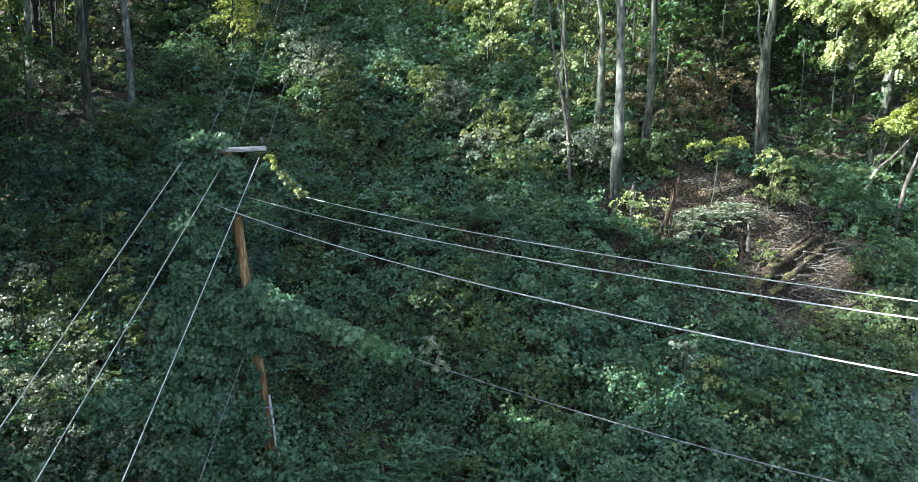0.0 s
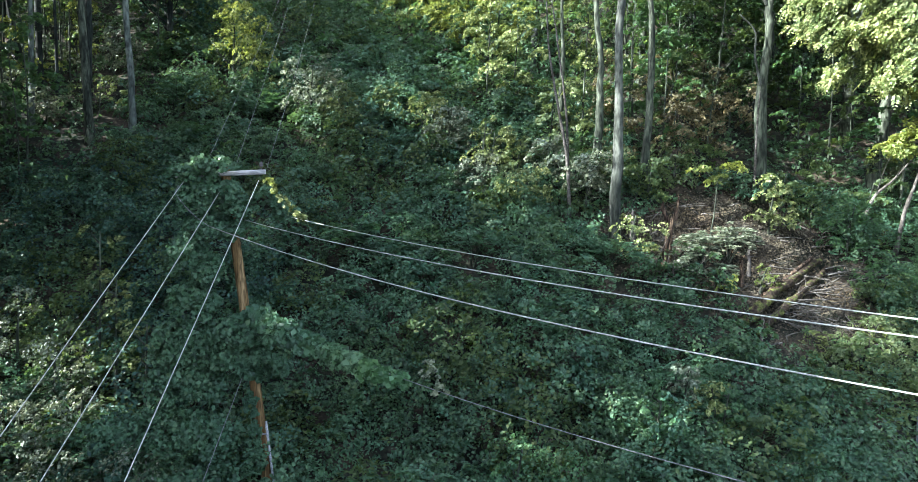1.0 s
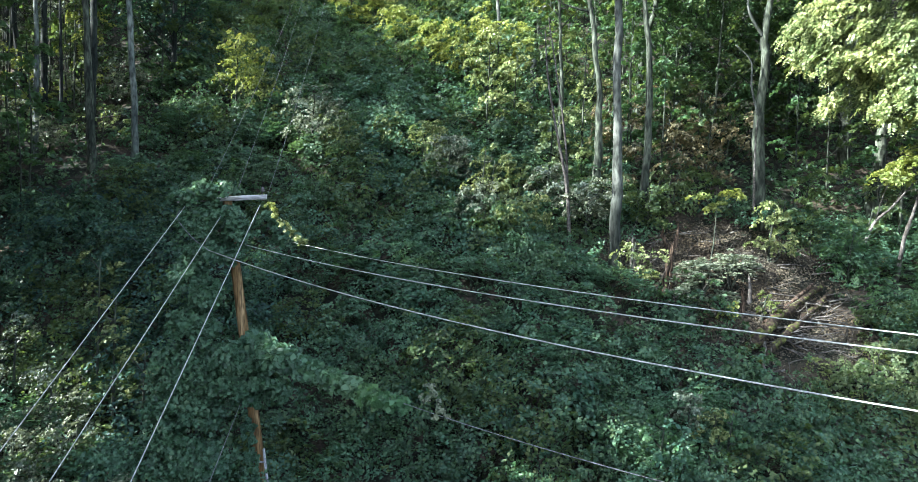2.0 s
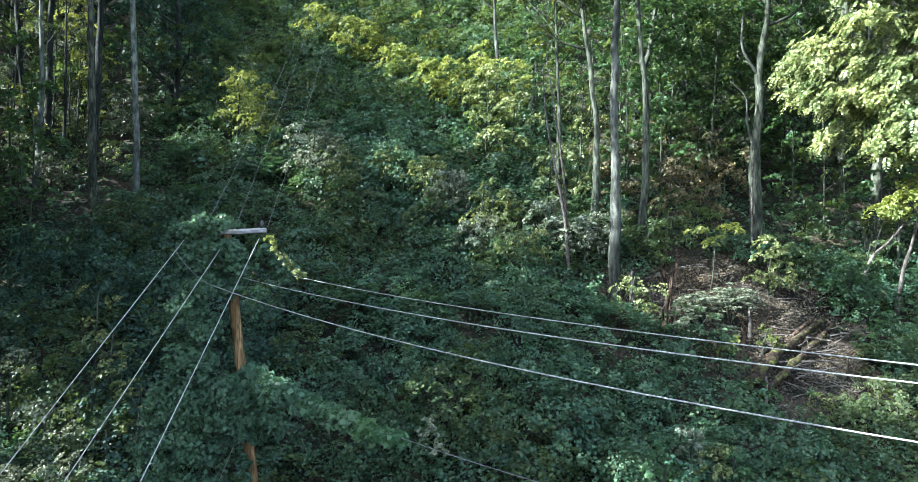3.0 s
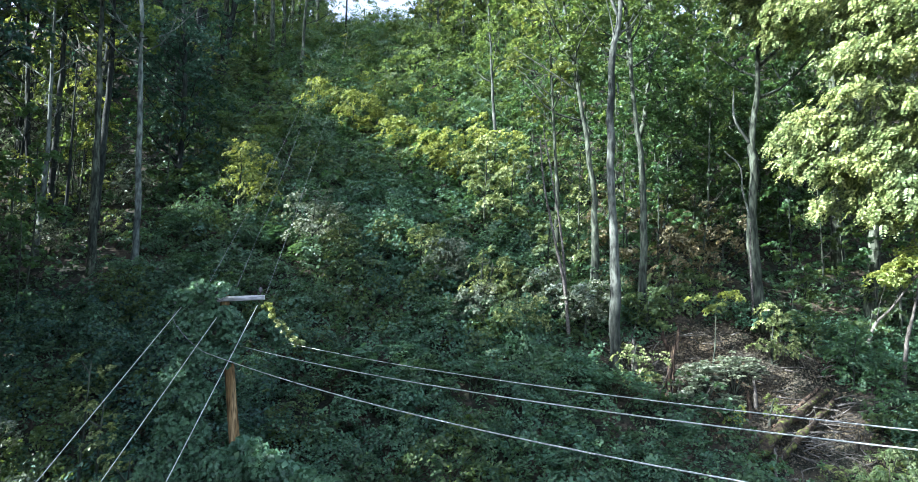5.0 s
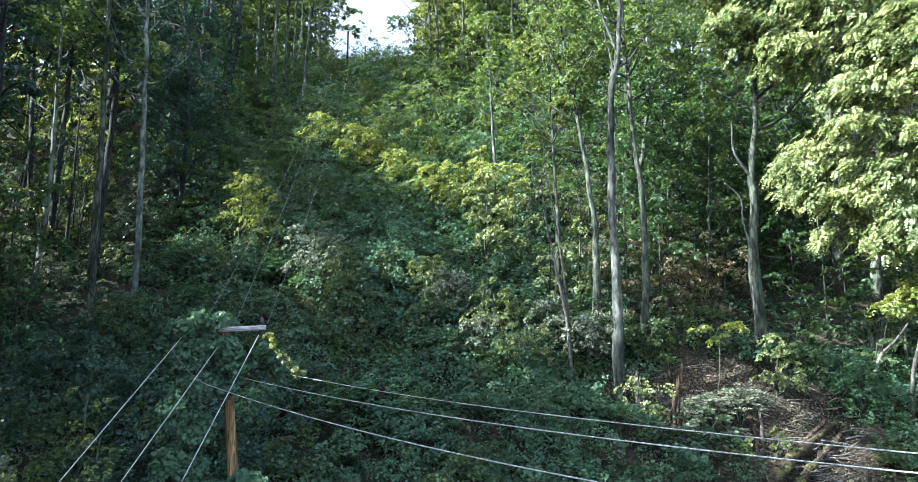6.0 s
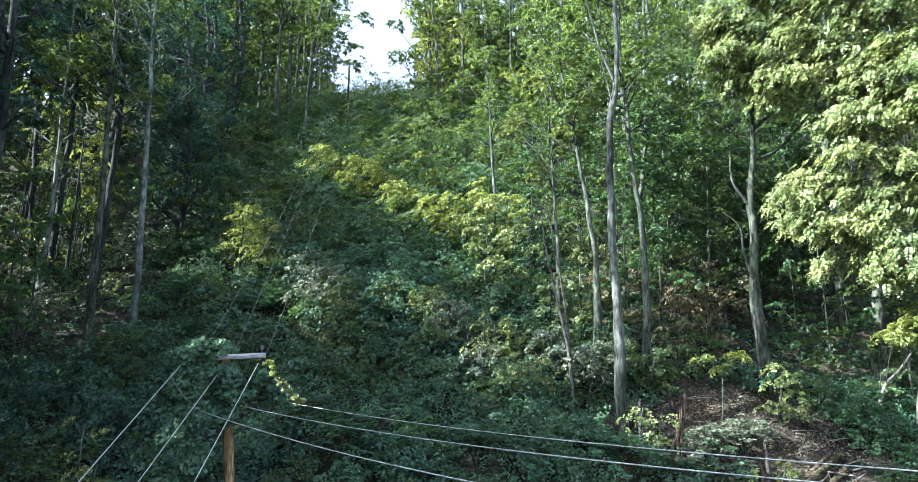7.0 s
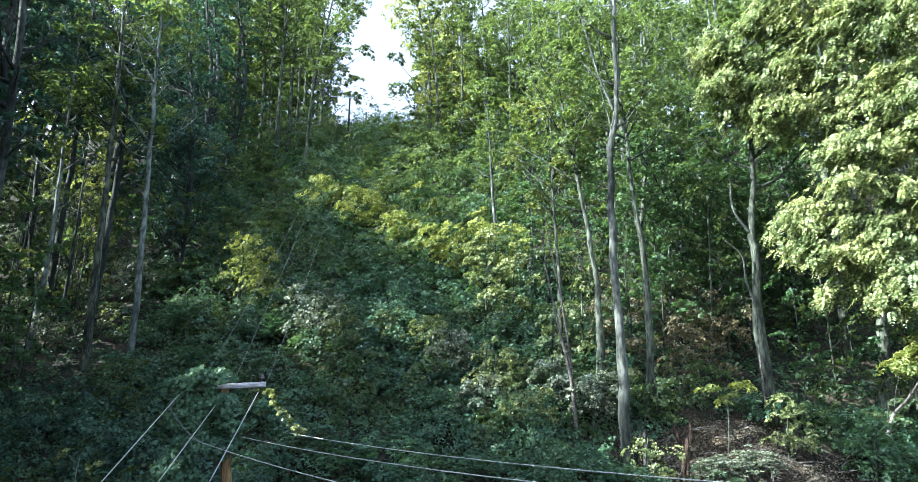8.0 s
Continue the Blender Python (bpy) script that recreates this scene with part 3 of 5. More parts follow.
def open_to_sun(p):
    """Keeps the leafy tufts outside the sun shafts cut for the picked spots."""
    d = np.array(sun_dir)
    keep = np.ones(len(p), bool)
    for px, py, pz, reach in SUNNY + FLECKS:
        v = p - np.array([px, py, pz])
        t = v @ d
        keep &= ~((t > reach + 1.5) & (np.linalg.norm(v - t[:, None] * d, axis=1) < 0.8 * reach))
    return keep


def crown_of(blobs, leaf, per, rng, width=0.36, face=0.0, tight=1.0, at=None, to=(-0.9, -0.4), feather=False):
    """Leafy sprays over uneven lumps (x, y, z, rx, ry, rz, sprays)."""
    cs, ns, rs = [], [], []
    for bx, by, bz, rx, ry, rz, cnt in blobs:
        d = unit(rng.normal(0, 1, (cnt, 3)))
        d[:, 2] = np.where(d[:, 2] < -0.45, -d[:, 2], d[:, 2])
        s = rng.uniform(0.35, 1.0, cnt) ** 0.5
        cs.append(np.array([bx, by, bz]) + d * s[:, None] * [rx, ry, rz])
        ns.append(unit(d * [0.5, 0.5, 0.3] + [to[0] * face, to[1] * face, 0.8 - 0.4 * face] + rng.normal(0, 0.2, (cnt, 3))))
        rs.append(rng.uniform(0.22, 0.42, cnt) * (rx + ry) * 0.5 * tight)
    cs, ns, rs = np.concatenate(cs), np.concatenate(ns), np.concatenate(rs)
    if at is not None:
        keep = open_to_sun(cs + at)
        cs, ns, rs = cs[keep], ns[keep], rs[keep]
    if feather:
        ways = rng.normal(0, 0.4, (2 * len(cs), 3)) * [1, 1, 0.5] + [0.8 * to[0], 0.8 * to[1], -0.75]
        v, f = fronds(np.repeat(cs, 2, 0) + rng.normal(0, 0.2, (2 * len(cs), 3)) + [0, 0, 0.15], ways, rng.uniform(0.4, 0.7, 2 * len(cs)), per, leaf, rng, width)
        w, g = sprays(cs, ns, rs, 13, 0.9 * leaf, rng, 0.16, 0.42, width)
        return np.concatenate([v, w]), np.concatenate([f, g + len(v)])
    return sprays(cs, ns, rs, per, leaf, rng, 0.16, 0.42, width)


def tree(path, r, label, blobs, seed, bark=None, leafmat=None, leaf=0.26, per=20, width=0.36, group="", top=0.3, limb_r=0.3, name="tree", segs=22, sides=10, skip=1, twigs=2, tight=1.0, limb_low=0.12, face=0.0, feather=False):
    """A tree: tapered bent trunk with root flare, limbs out to the lumps of the crown, and the crown itself."""
    rng = np.random.default_rng(seed)
    base = np.array(path[0], float)
    ob = thing(name, base, label, "tree", group)
    p = smooth_path(path, segs) - base
    p[1:-1, :2] += rng.normal(0, 0.1 * r, (segs - 2, 2))
    t = np.linspace(0, 1, segs)
    rad = r * (1 - (1 - top) * t) * (1 + 0.3 * np.exp(-t * 24))
    rad = rad * np.convolve(rng.uniform(0.9, 1.12, segs + 2), [0.25, 0.5, 0.25], "valid")
    tr = Shape()
    add_tube(tr, p, rad, sides, 0.05, rng)
    part("trunk", tr.mesh("trunk", bark or BARK, True), ob)
    hz = p[:, 2]
    for bx, by, bz, rx, ry, rz, cnt in blobs[::skip]:
        lb = Shape()
        end = np.array([bx, by, bz]) - base
        reach = np.hypot(end[0] - np.interp(end[2], hz, p[:, 0]), end[1])
        z0 = np.clip(end[2] - 0.75 * reach - rz * 0.4, hz[-1] * limb_low, hz[-1] * 0.97)
        st = np.array([np.interp(z0, hz, p[:, 0]), np.interp(z0, hz, p[:, 1]), z0])
        rl = r * limb_r
        mid = st + (end - st) * 0.5 + [0, 0, -0.12 * reach] + rng.normal(0, 0.15, 3)
        q = smooth_path([st, mid, end], 6)
        add_tube(lb, q, np.linspace(rl, rl * 0.3, 6), 4)
        for _ in range(twigs):
            k = rng.integers(2, 6)
            tip = end + unit(rng.normal(0, 1, 3)) * [rx, ry, rz] * 0.85
            add_tube(lb, smooth_path([q[k], (q[k] + tip) / 2 + rng.normal(0, 0.15, 3), tip], 4), np.linspace(rl * 0.35, 0.012, 4), 3)
        part("limb", lb.mesh("limb", bark or BARK, True), ob)
    if blobs:
        v, f = crown_of([(b[0] - base[0], b[1] - base[1], b[2] - base[2], *b[3:]) for b in blobs], leaf, per, rng, width, face, tight, base, feather=feather)
        part("crown", mesh_of("crown", v, f, leafmat or LEAF_TREE), ob)
    return ob


def dead_limb(ob, path, r, material=None):
    """A bare limb on a tree."""
    base = np.array(ob.location)
    s = Shape()
    add_tube(s, smooth_path(path, 12) - base, np.linspace(r, r * 0.35, 12), 6, 0.06, np.random.default_rng(9))
    part("dead_limb", s.mesh("dead_limb", material or BARK_PALE, True), ob, "bare broken limb")


def auto_blobs(top, low, reach, count, cnt, seed, size=1.5):
    """Lumps of a crown spread up a trunk from height low to top, about the axis (x, y)."""
    rng = np.random.default_rng(seed)
    x, y, z = top
    out = []
    for k in range(count):
        h = low + (z - low) * (k + rng.uniform(0, 1)) / count
        w = reach * (0.55 + 0.45 * math.sin(math.pi * min(1, (h - low) / (z - low) * 0.9 + 0.15)))
        a = k * 2.4 + rng.uniform(-0.5, 0.5)
        q = w * rng.uniform(0.35, 1.0)
        s = size * rng.uniform(0.75, 1.25)
        out.append((x + math.cos(a) * q, y + math.sin(a) * q, h, s, s, s * 0.7, cnt))
    return out


WOODS = "tall trees of the hillside wood"


def tall(path, r, low, reach, count, cnt, seed, label, **kw):
    x, y, z = path[-1]
    return tree(path, r, label, auto_blobs((x, y, z + 1.0), low, reach, count, cnt, seed), seed, group=WOODS, **kw)


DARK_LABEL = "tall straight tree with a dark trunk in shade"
# left side of the clearing
tall([(-19.8, 40.3, 13.5), (-20.0, 40.3, 20.5), (-20.5, 40.3, 29.3), (-21.0, 40.3, 38)], 0.24, 29.5, 4.2, 15, 15, 101, "tall tree with a smooth pale grey trunk", bark=BARK_SMOOTH)
tall([(-22.0, 39.5, 13.4), (-22.2, 39.5, 19.2), (-22.5, 39.5, 26.4), (-23.2, 39.5, 39)], 0.28, 28.5, 4.2, 15, 15, 102, DARK_LABEL, bark=BARK)
tall([(-26.1, 40.5, 14.2), (-25.9, 40.5, 20.9), (-26.2, 40.5, 28.1), (-26.5, 40.5, 36)], 0.18, 24, 3.5, 11, 13, 103, "slender leaning tree with a grey trunk", bark=BARK_SMOOTH)
tall([(-25.6, 42.4, 15.6), (-25.6, 42.4, 21.0), (-25.7, 42.4, 28)], 0.13, 21, 2.5, 7, 12, 104, "thin understorey tree in deep shade", bark=BARK_SHADED)
tall([(-29.7, 45.6, 17.7), (-30.7, 45.6, 24.3), (-32.2, 45.6, 40)], 0.26, 25, 4.0, 12, 13, 105, DARK_LABEL, bark=BARK_SHADED)
tall([(-41.1, 65.6, 31.2), (-41.4, 65.6, 39.2), (-42.6, 65.6, 55)], 0.40, 42, 5.0, 12, 12, 106, DARK_LABEL, leaf=0.36, bark=BARK_SHADED)
tall([(-48.0, 66.5, 32.1), (-49.2, 66.5, 40.3), (-50.8, 66.5, 54)], 0.41, 42, 5.0, 12, 12, 107, DARK_LABEL, leaf=0.36, bark=BARK_SHADED)
FAR_LABEL = "tall bare-stemmed tree on the upper edge of the clearing"
for k, (x, y, r) in enumerate([(-26.8, 82.2, 0.30), (-24.1, 80.8, 0.36), (-24.0, 85.7, 0.34), (-26.0, 97.3, 0.30), (-27.0, 110.1, 0.34), (-26.5, 103.3, 0.28)]):
    z = gz(x, y)
    tall([(x, y, z - 0.3), (x - 0.2, y, z + 12), (x - 0.4, y, z + 28)], r, z + 15, 4.4, 16, 12, 120 + k, FAR_LABEL, leaf=0.36, bark=BARK)

# right side
R1 = [(7.5, 31.9, 8.2), (7.6, 31.9, 13.8), (7.5, 31.9, 19.1), (7.7, 31.9, 24.1), (8.1, 31.9, 26.8), (8.5, 31.9, 35)]
grey = tree(R1, 0.26, "tall dead-looking grey tree with a forked top, in the bank", [(6.6, 32.2, 29.5, 1.2, 1.2, 0.8, 8), (9.0, 31.6, 26.4, 0.7, 0.7, 0.5, 8), (9.0, 32.5, 33.5, 2.2, 2.2, 1.4, 14),
     (6.2, 32.0, 33.0, 1.8, 1.8, 1.2, 12)], 201, BARK_PALE, LEAF_TREE, 0.24, group=WOODS, top=0.4)
dead_limb(grey, [(8.05, 31.9, 26.4), (7.3, 31.8, 28.5), (6.46, 31.7, 32.2)], 0.09)
dead_limb(grey, [(7.87, 31.9, 25.1), (7.62, 31.7, 26.2), (7.22, 31.6, 27.9)], 0.05)
tall([(9.8, 35.3, 10.7), (10.0, 35.3, 15.5), (10.0, 35.3, 19.4), (9.6, 35.3, 24.2), (9.2, 35.3, 34)], 0.25, 27, 3.6, 13, 15, 202, "tall tree with a curved grey-green trunk", leafmat=LEAF_TREE, bark=BARK)
tall([(7.3, 35.8, 11.1), (7.5, 35.8, 15.5), (7.4, 35.8, 18.5), (6.8, 35.8, 23.3), (5.6, 35.8, 31)], 0.24, 24, 3.2, 13, 15, 203, "tall leaning tree with a grey-green trunk", leafmat=LEAF_TREE, bark=BARK)
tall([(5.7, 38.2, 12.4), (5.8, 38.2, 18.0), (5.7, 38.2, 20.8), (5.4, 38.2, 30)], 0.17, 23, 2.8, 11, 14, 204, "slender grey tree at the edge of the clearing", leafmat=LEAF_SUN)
tree([(5.6, 33.4, 9.2), (5.4, 33.4, 12.6), (4.9, 33.4, 15.2), (4.4, 33.4, 17.9), (4.2, 33.4, 20.4)], 0.10, "thin bent dead sapling with pale bark", [], 205, DEADWOOD, group="dead saplings", name="dead_sapling")
tree([(5.7, 34.4, 9.9), (5.5, 34.4, 14.6), (5.0, 34.4, 18.2), (4.5, 34.4, 21.4)], 0.08, "thin bent dead sapling with pale bark", [], 206, DEADWOOD, group="dead saplings", name="dead_sapling")
stout = tall([(15.8, 34.9, 10.5), (15.8, 34.9, 14.2), (15.7, 34.9, 16.7), (16.0, 34.9, 19.3), (15.9, 34.9, 20.9), (16.4, 34.9, 24.1), (17.0, 34.9, 33)], 0.34, 26, 4.0, 14, 15, 207,
     "stout grey tree with a crooked trunk and a broken limb", bark=BARK)
dead_limb(stout, [(15.7, 34.8, 16.3), (15.17, 34.6, 17.97), (15.07, 34.5, 19.28), (14.2, 34.4, 20.1)], 0.08)
dead_limb(stout, [(15.45, 34.6, 10.9), (15.37, 34.5, 14.19), (15.55, 34.7, 16.3)], 0.07, DEADWOOD)
dead_limb(stout, [(15.9, 34.9, 20.6), (14.98, 34.7, 21.96), (14.95, 34.6, 23.69)], 0.10)
R7 = [(22.2, 35.8, 10.8), (22.8, 35.8, 15.6), (22.9, 35.8, 18.6), (22.9, 35.2, 32)]
big = []
bq = np.random.default_rng(31)
for z in np.arange(16.4, 35.4, 1.15):
    left = np.interp(z, [16.1, 17.3, 18.0, 19.3, 20.7, 21.3, 22.0, 22.6, 23.8, 24.8, 25.7, 27.7, 29.4, 31.7, 32.3, 33.9, 35.3], [19.2, 18.6, 17.8, 17.1, 17.2, 18.3, 19.8, 18.6, 19.0, 20.1, 16.5, 14.4, 14.2, 14.7, 15.9, 17.8, 18.2])
    for x in np.arange(left, 26.0, 1.75):
        w = bq.uniform(0.95, 1.65)
        big.append((x + bq.uniform(-0.4, 0.4), 32.8 - 0.42 * (x - 16) + bq.uniform(-0.7, 0.7), z + bq.uniform(-0.45, 0.45), w, w, 0.6 * w, int(27 * w * w)))
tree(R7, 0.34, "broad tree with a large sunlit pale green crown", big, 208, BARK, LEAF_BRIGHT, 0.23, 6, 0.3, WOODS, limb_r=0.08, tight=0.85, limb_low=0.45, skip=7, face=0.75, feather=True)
# Lime leaves make these shaded saplings look sunlit
tree([(19.5, 32.4, 8.6), (20.3, 32.4, 10.8), (21.2, 32.4, 11.7), (22.6, 32.0, 13.6)], 0.10, "leaning sapling with a pale bare stem and yellow-green leaves",
     [(20.2, 31.0, 13.0, 1.1, 1.0, 0.5, 40), (21.4, 31.0, 13.5, 1.3, 1.1, 0.65, 46), (22.6, 31.6, 14.4, 1.3, 1.2, 0.7, 20)], 209, DEADWOOD, LEAF_LIME, 0.26, 18, 0.26, "saplings on the bank", name="sapling")
tree([(20.9, 31.5, 7.9), (21.3, 31.5, 10.3), (21.8, 31.5, 11.9), (22.5, 31.2, 15.6)], 0.11, "leaning sapling with a pale bare stem and yellow-green leaves",
     [(21.6, 30.8, 15.6, 1.2, 1.1, 0.7, 20), (22.8, 30.8, 16.6, 1.4, 1.2, 0.8, 22)], 210, DEADWOOD, LEAF_LIME, 0.26, 18, 0.26, "saplings on the bank", name="sapling")
tree([(5.1, 47.3, 18.8), (5.1, 47.3, 20.5), (5.2, 47.3, 22.4)], 0.25, "broken pale tree snag in the undergrowth", [], 211, BARK_PALE, top=0.8, group="dead saplings", name="snag")
tall([(3.2, 54.3, 24.0), (2.9, 54.3, 29.5), (2.4, 54.3, 40)], 0.19, 33, 3.0, 9, 13, 212, "slender pale tree at the edge of the clearing", bark=BARK_PALE, leaf=0.3)
tall([(12.4, 46.3, 18.0), (12.7, 46.3, 23.1), (13.7, 46.3, 27.6), (14.5, 46.3, 42)], 0.28, 28, 4.0, 12, 13, 213, DARK_LABEL, leaf=0.3)
tall([(15.2, 40.3, 14.4), (15.5, 40.3, 18.4), (15.9, 40.3, 25)], 0.11, 17, 2.4, 8, 12, 214, "thin understorey tree in deep shade")
tree([(12.4, 32.6, 8.6), (12.6, 32.6, 10.0), (12.7, 32.6, 11.6)], 0.05, "small sapling with fresh bright green leaves",
     [(12.0, 32.2, 12.1, 0.9, 0.8, 0.3, 14), (13.3, 32.4, 12.3, 0.8, 0.8, 0.3, 12), (12.6, 31.8, 11.6, 0.8, 0.7, 0.3, 10)], 215, BARK, LEAF_LIME, 0.2, 16, 0.3, "saplings on the bank", name="sapling")

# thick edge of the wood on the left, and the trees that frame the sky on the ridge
# leaf colours here are darkened to stand for shade within the wood
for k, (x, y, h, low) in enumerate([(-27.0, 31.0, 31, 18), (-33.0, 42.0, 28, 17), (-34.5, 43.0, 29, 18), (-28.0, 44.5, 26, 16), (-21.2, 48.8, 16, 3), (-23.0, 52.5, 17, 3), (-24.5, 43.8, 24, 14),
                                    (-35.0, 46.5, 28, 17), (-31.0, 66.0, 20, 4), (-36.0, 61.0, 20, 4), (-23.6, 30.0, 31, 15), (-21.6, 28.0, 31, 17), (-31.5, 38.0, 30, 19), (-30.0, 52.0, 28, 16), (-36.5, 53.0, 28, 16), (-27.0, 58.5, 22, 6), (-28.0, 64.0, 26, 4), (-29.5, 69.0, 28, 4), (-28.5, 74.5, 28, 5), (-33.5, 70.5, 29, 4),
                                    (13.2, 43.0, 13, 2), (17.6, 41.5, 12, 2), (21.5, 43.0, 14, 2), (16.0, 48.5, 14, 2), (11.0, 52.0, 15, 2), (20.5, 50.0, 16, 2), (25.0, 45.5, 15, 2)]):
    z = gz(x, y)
    tall([(x, y, z - 0.3), (x - 0.3 + 0.1 * k, y, z + h * 0.5), (x - 0.6, y + 0.2, z + h)], 0.13 if x > 0 else 0.2 + 0.012 * k, z + low, 2.6 if x > 0 else 3.4 if x > -24 else 4.6, 24, 13, 700 + k, "tall evergreen-looking tree in the thick edge of the wood, leaf colour darkened as shade",
         leaf=0.28, leafmat=LEAF_DEEP if x > 0 else LEAF_SHADE_TEAL, bark=BARK_SHADED)
for k, (x, y, h) in enumerate([(-6.3, 113, 21), (-3.5, 105, 22), (-6.0, 122, 20), (-1.0, 97, 22), (0.5, 88, 28), (-5.6, 117, 14), (-2.6, 79, 27), (-18.6, 74, 30), (-26.8, 114, 22), (-27.8, 121, 20), (-29.0, 92, 22), (-27.5, 127, 20), (5.0, 94, 28), (-1.0, 100, 28), (9.5, 96, 28)]):
    z = gz(x, y)
    lean = {-2.6: -2.0, -18.6: 2.8}.get(x, 0.5 - 0.15 * k)
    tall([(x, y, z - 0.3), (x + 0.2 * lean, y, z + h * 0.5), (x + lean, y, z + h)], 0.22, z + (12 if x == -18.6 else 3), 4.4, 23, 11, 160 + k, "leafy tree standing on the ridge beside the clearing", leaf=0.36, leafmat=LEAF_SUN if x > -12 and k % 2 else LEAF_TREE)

z = gz(-4.2, 91)
tree([(-4.2, 91, z - 0.3), (-4.6, 91, z + 14), (-7.0, 91, z + 29)], 0.3, "broad yellow-green tree leaning over the gap on the ridge",
     [(x + dx, 91 + dy, h, 2.0, 2.0, 1.5, 22) for h, x in zip((56, 59, 62, 65, 68, 71, 74, 77, 80), (-5.4, -5.0, -5.0, -5.8, -7.2, -9.1, -10.5, -11.2, -11.6)) for dx, dy in ((0, 0), (3.0, 1.5), (5.4, -1.0))],
     190, BARK, LEAF_LIME, 0.38, 17, group=WOODS, skip=2, face=0.4)

z = gz(-22.8, 100)
tree([(-22.8, 100, z - 0.3), (-22.6, 100, z + 14), (-20.0, 100, z + 30)], 0.3, "tall tree leaning over the gap on the ridge",
     [(x - dx, 100 + dy, h, 2.0, 2.0, 1.5, 22) for h, x in zip((66, 70, 74, 77, 80, 83, 86, 89), (-22.6, -21.8, -20.3, -19.2, -18.3, -17.3, -16.7, -16.5)) for dx, dy in ((0, 0), (2.8, 1.5))],
     191, BARK, LEAF_TREE, 0.38, 17, group=WOODS, skip=2)

# sunlit bushes and saplings along the clearing
EDGE = "sunlit bushes at the edge of the clearing"


def bushy(x, y, h, reach, lumps, cnt, seed, label, mat, leaf, base_h=0.1, name="bush"):
    z = gz(x, y)
    return tree([(x, y, z - 0.3), (x + 0.1, y, z + h * 0.5), (x + 0.25, y - 0.1, z + h)], 0.07, label, auto_blobs((x + 0.2, y, z + h), z + h * base_h, reach, lumps, cnt, seed, reach * 0.55),
                seed, BARK, mat, leaf, 18, 0.34, EDGE, limb_r=0.5, name=name, segs=9, sides=6, skip=2, twigs=1, face=0.4)


bushy(-15.2, 44.6, 5.7, 2.5, 12, 10, 601, "yellow-green sapling catching the sun above the brush", LEAF_LIME, 0.22, 0.35, "sapling")
bushy(-13.5, 44.2, 3.9, 1.4, 8, 9, 602, "pale green sapling catching the sun above the brush", LEAF_BRIGHT, 0.22, 0.3, "sapling")
bushy(-9.0, 39.8, 4.0, 2.1, 15, 12, 603, "pale leafy bush among the dark brush", LEAF_GREY, 0.19, 0.35)
bushy(-7.3, 39.0, 3.2, 1.6, 11, 11, 604, "pale leafy bush among the dark brush", LEAF_PALE, 0.19, 0.3)
# Streak of bushes whose sunlight is partly put into the lime leaves
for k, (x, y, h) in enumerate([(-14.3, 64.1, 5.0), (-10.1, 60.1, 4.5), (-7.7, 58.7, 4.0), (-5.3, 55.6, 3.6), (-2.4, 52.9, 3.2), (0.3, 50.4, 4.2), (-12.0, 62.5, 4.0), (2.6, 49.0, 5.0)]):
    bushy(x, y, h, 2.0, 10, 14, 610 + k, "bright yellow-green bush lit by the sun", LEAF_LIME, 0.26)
bushy(1.7, 44.1, 6.5, 1.8, 11, 12, 620, "tall pale bush hung with creepers", LEAF_BRIGHT, 0.22)
bushy(3.4, 43.2, 5.5, 1.6, 9, 12, 621, "tall pale bush hung with creepers", LEAF_BRIGHT, 0.22)
bushy(7.0, 38.4, 8.5, 1.7, 13, 13, 622, "column of yellowish creeper leaves among the trunks", LEAF_BRIGHT, 0.19, 0.02)
bushy(5.0, 37.4, 5.0, 1.6, 9, 12, 623, "pale leafy bush beside the trunks", LEAF_PALE, 0.19)
bushy(8.7, 37.5, 6.5, 1.5, 11, 12, 624, "brownish leafy bush beside the trunks", LEAF_TAN, 0.19)
bushy(14.3, 43.4, 4.0, 2.0, 8, 11, 625, "pale brownish-green bush in a fleck of sun", LEAF_PALE, 0.2)
bushy(3.0, 35.6, 3.0, 1.8, 8, 12, 626, "pale leafy bush at the foot of the dead saplings", LEAF_PALE, 0.18)
bushy(8.0, 30.9, 2.1, 1.35, 8, 11, 627, "yellow-green bush at the foot of the grey tree", LEAF_BRIGHT, 0.14)
bushy(11.9, 29.4, 0.8, 0.5, 4, 7, 628, "small yellow-green plant on the bank", LEAF_LIME, 0.13)
bushy(13.6, 29.5, 1.2, 0.6, 5, 7, 629, "yellow-green bush growing behind the logs", LEAF_SUN, 0.11)
bushy(15.4, 32.8, 2.6, 1.2, 7, 11, 630, "fresh green bush at the foot of the stout tree", LEAF_BRIGHT, 0.17)
bushy(18.2, 30.9, 2.6, 1.3, 8, 12, 631, "fresh green bush on the bank", LEAF_SLOPE, 0.18)

for k, (x, y, h) in enumerate([(-16.6, 24.4, 3.6), (-14.2, 22.6, 3.2), (-12.6, 21.4, 2.4), (-9.2, 18.6, 2.0), (-15.4, 21.6, 2.6), (-13.4, 20.2, 2.0), (-12.2, 19.4, 1.9), (-14.3, 20.8, 2.4), (1.8, 20.0, 2.2), (3.6, 19.6, 2.0)]):
    bushy(x, y, h, 1.4, 8, 11, 640 + k, "leafy bush with pale leaves catching the sun", LEAF_GREY if k < 8 else LEAF_CREEP, 0.12)
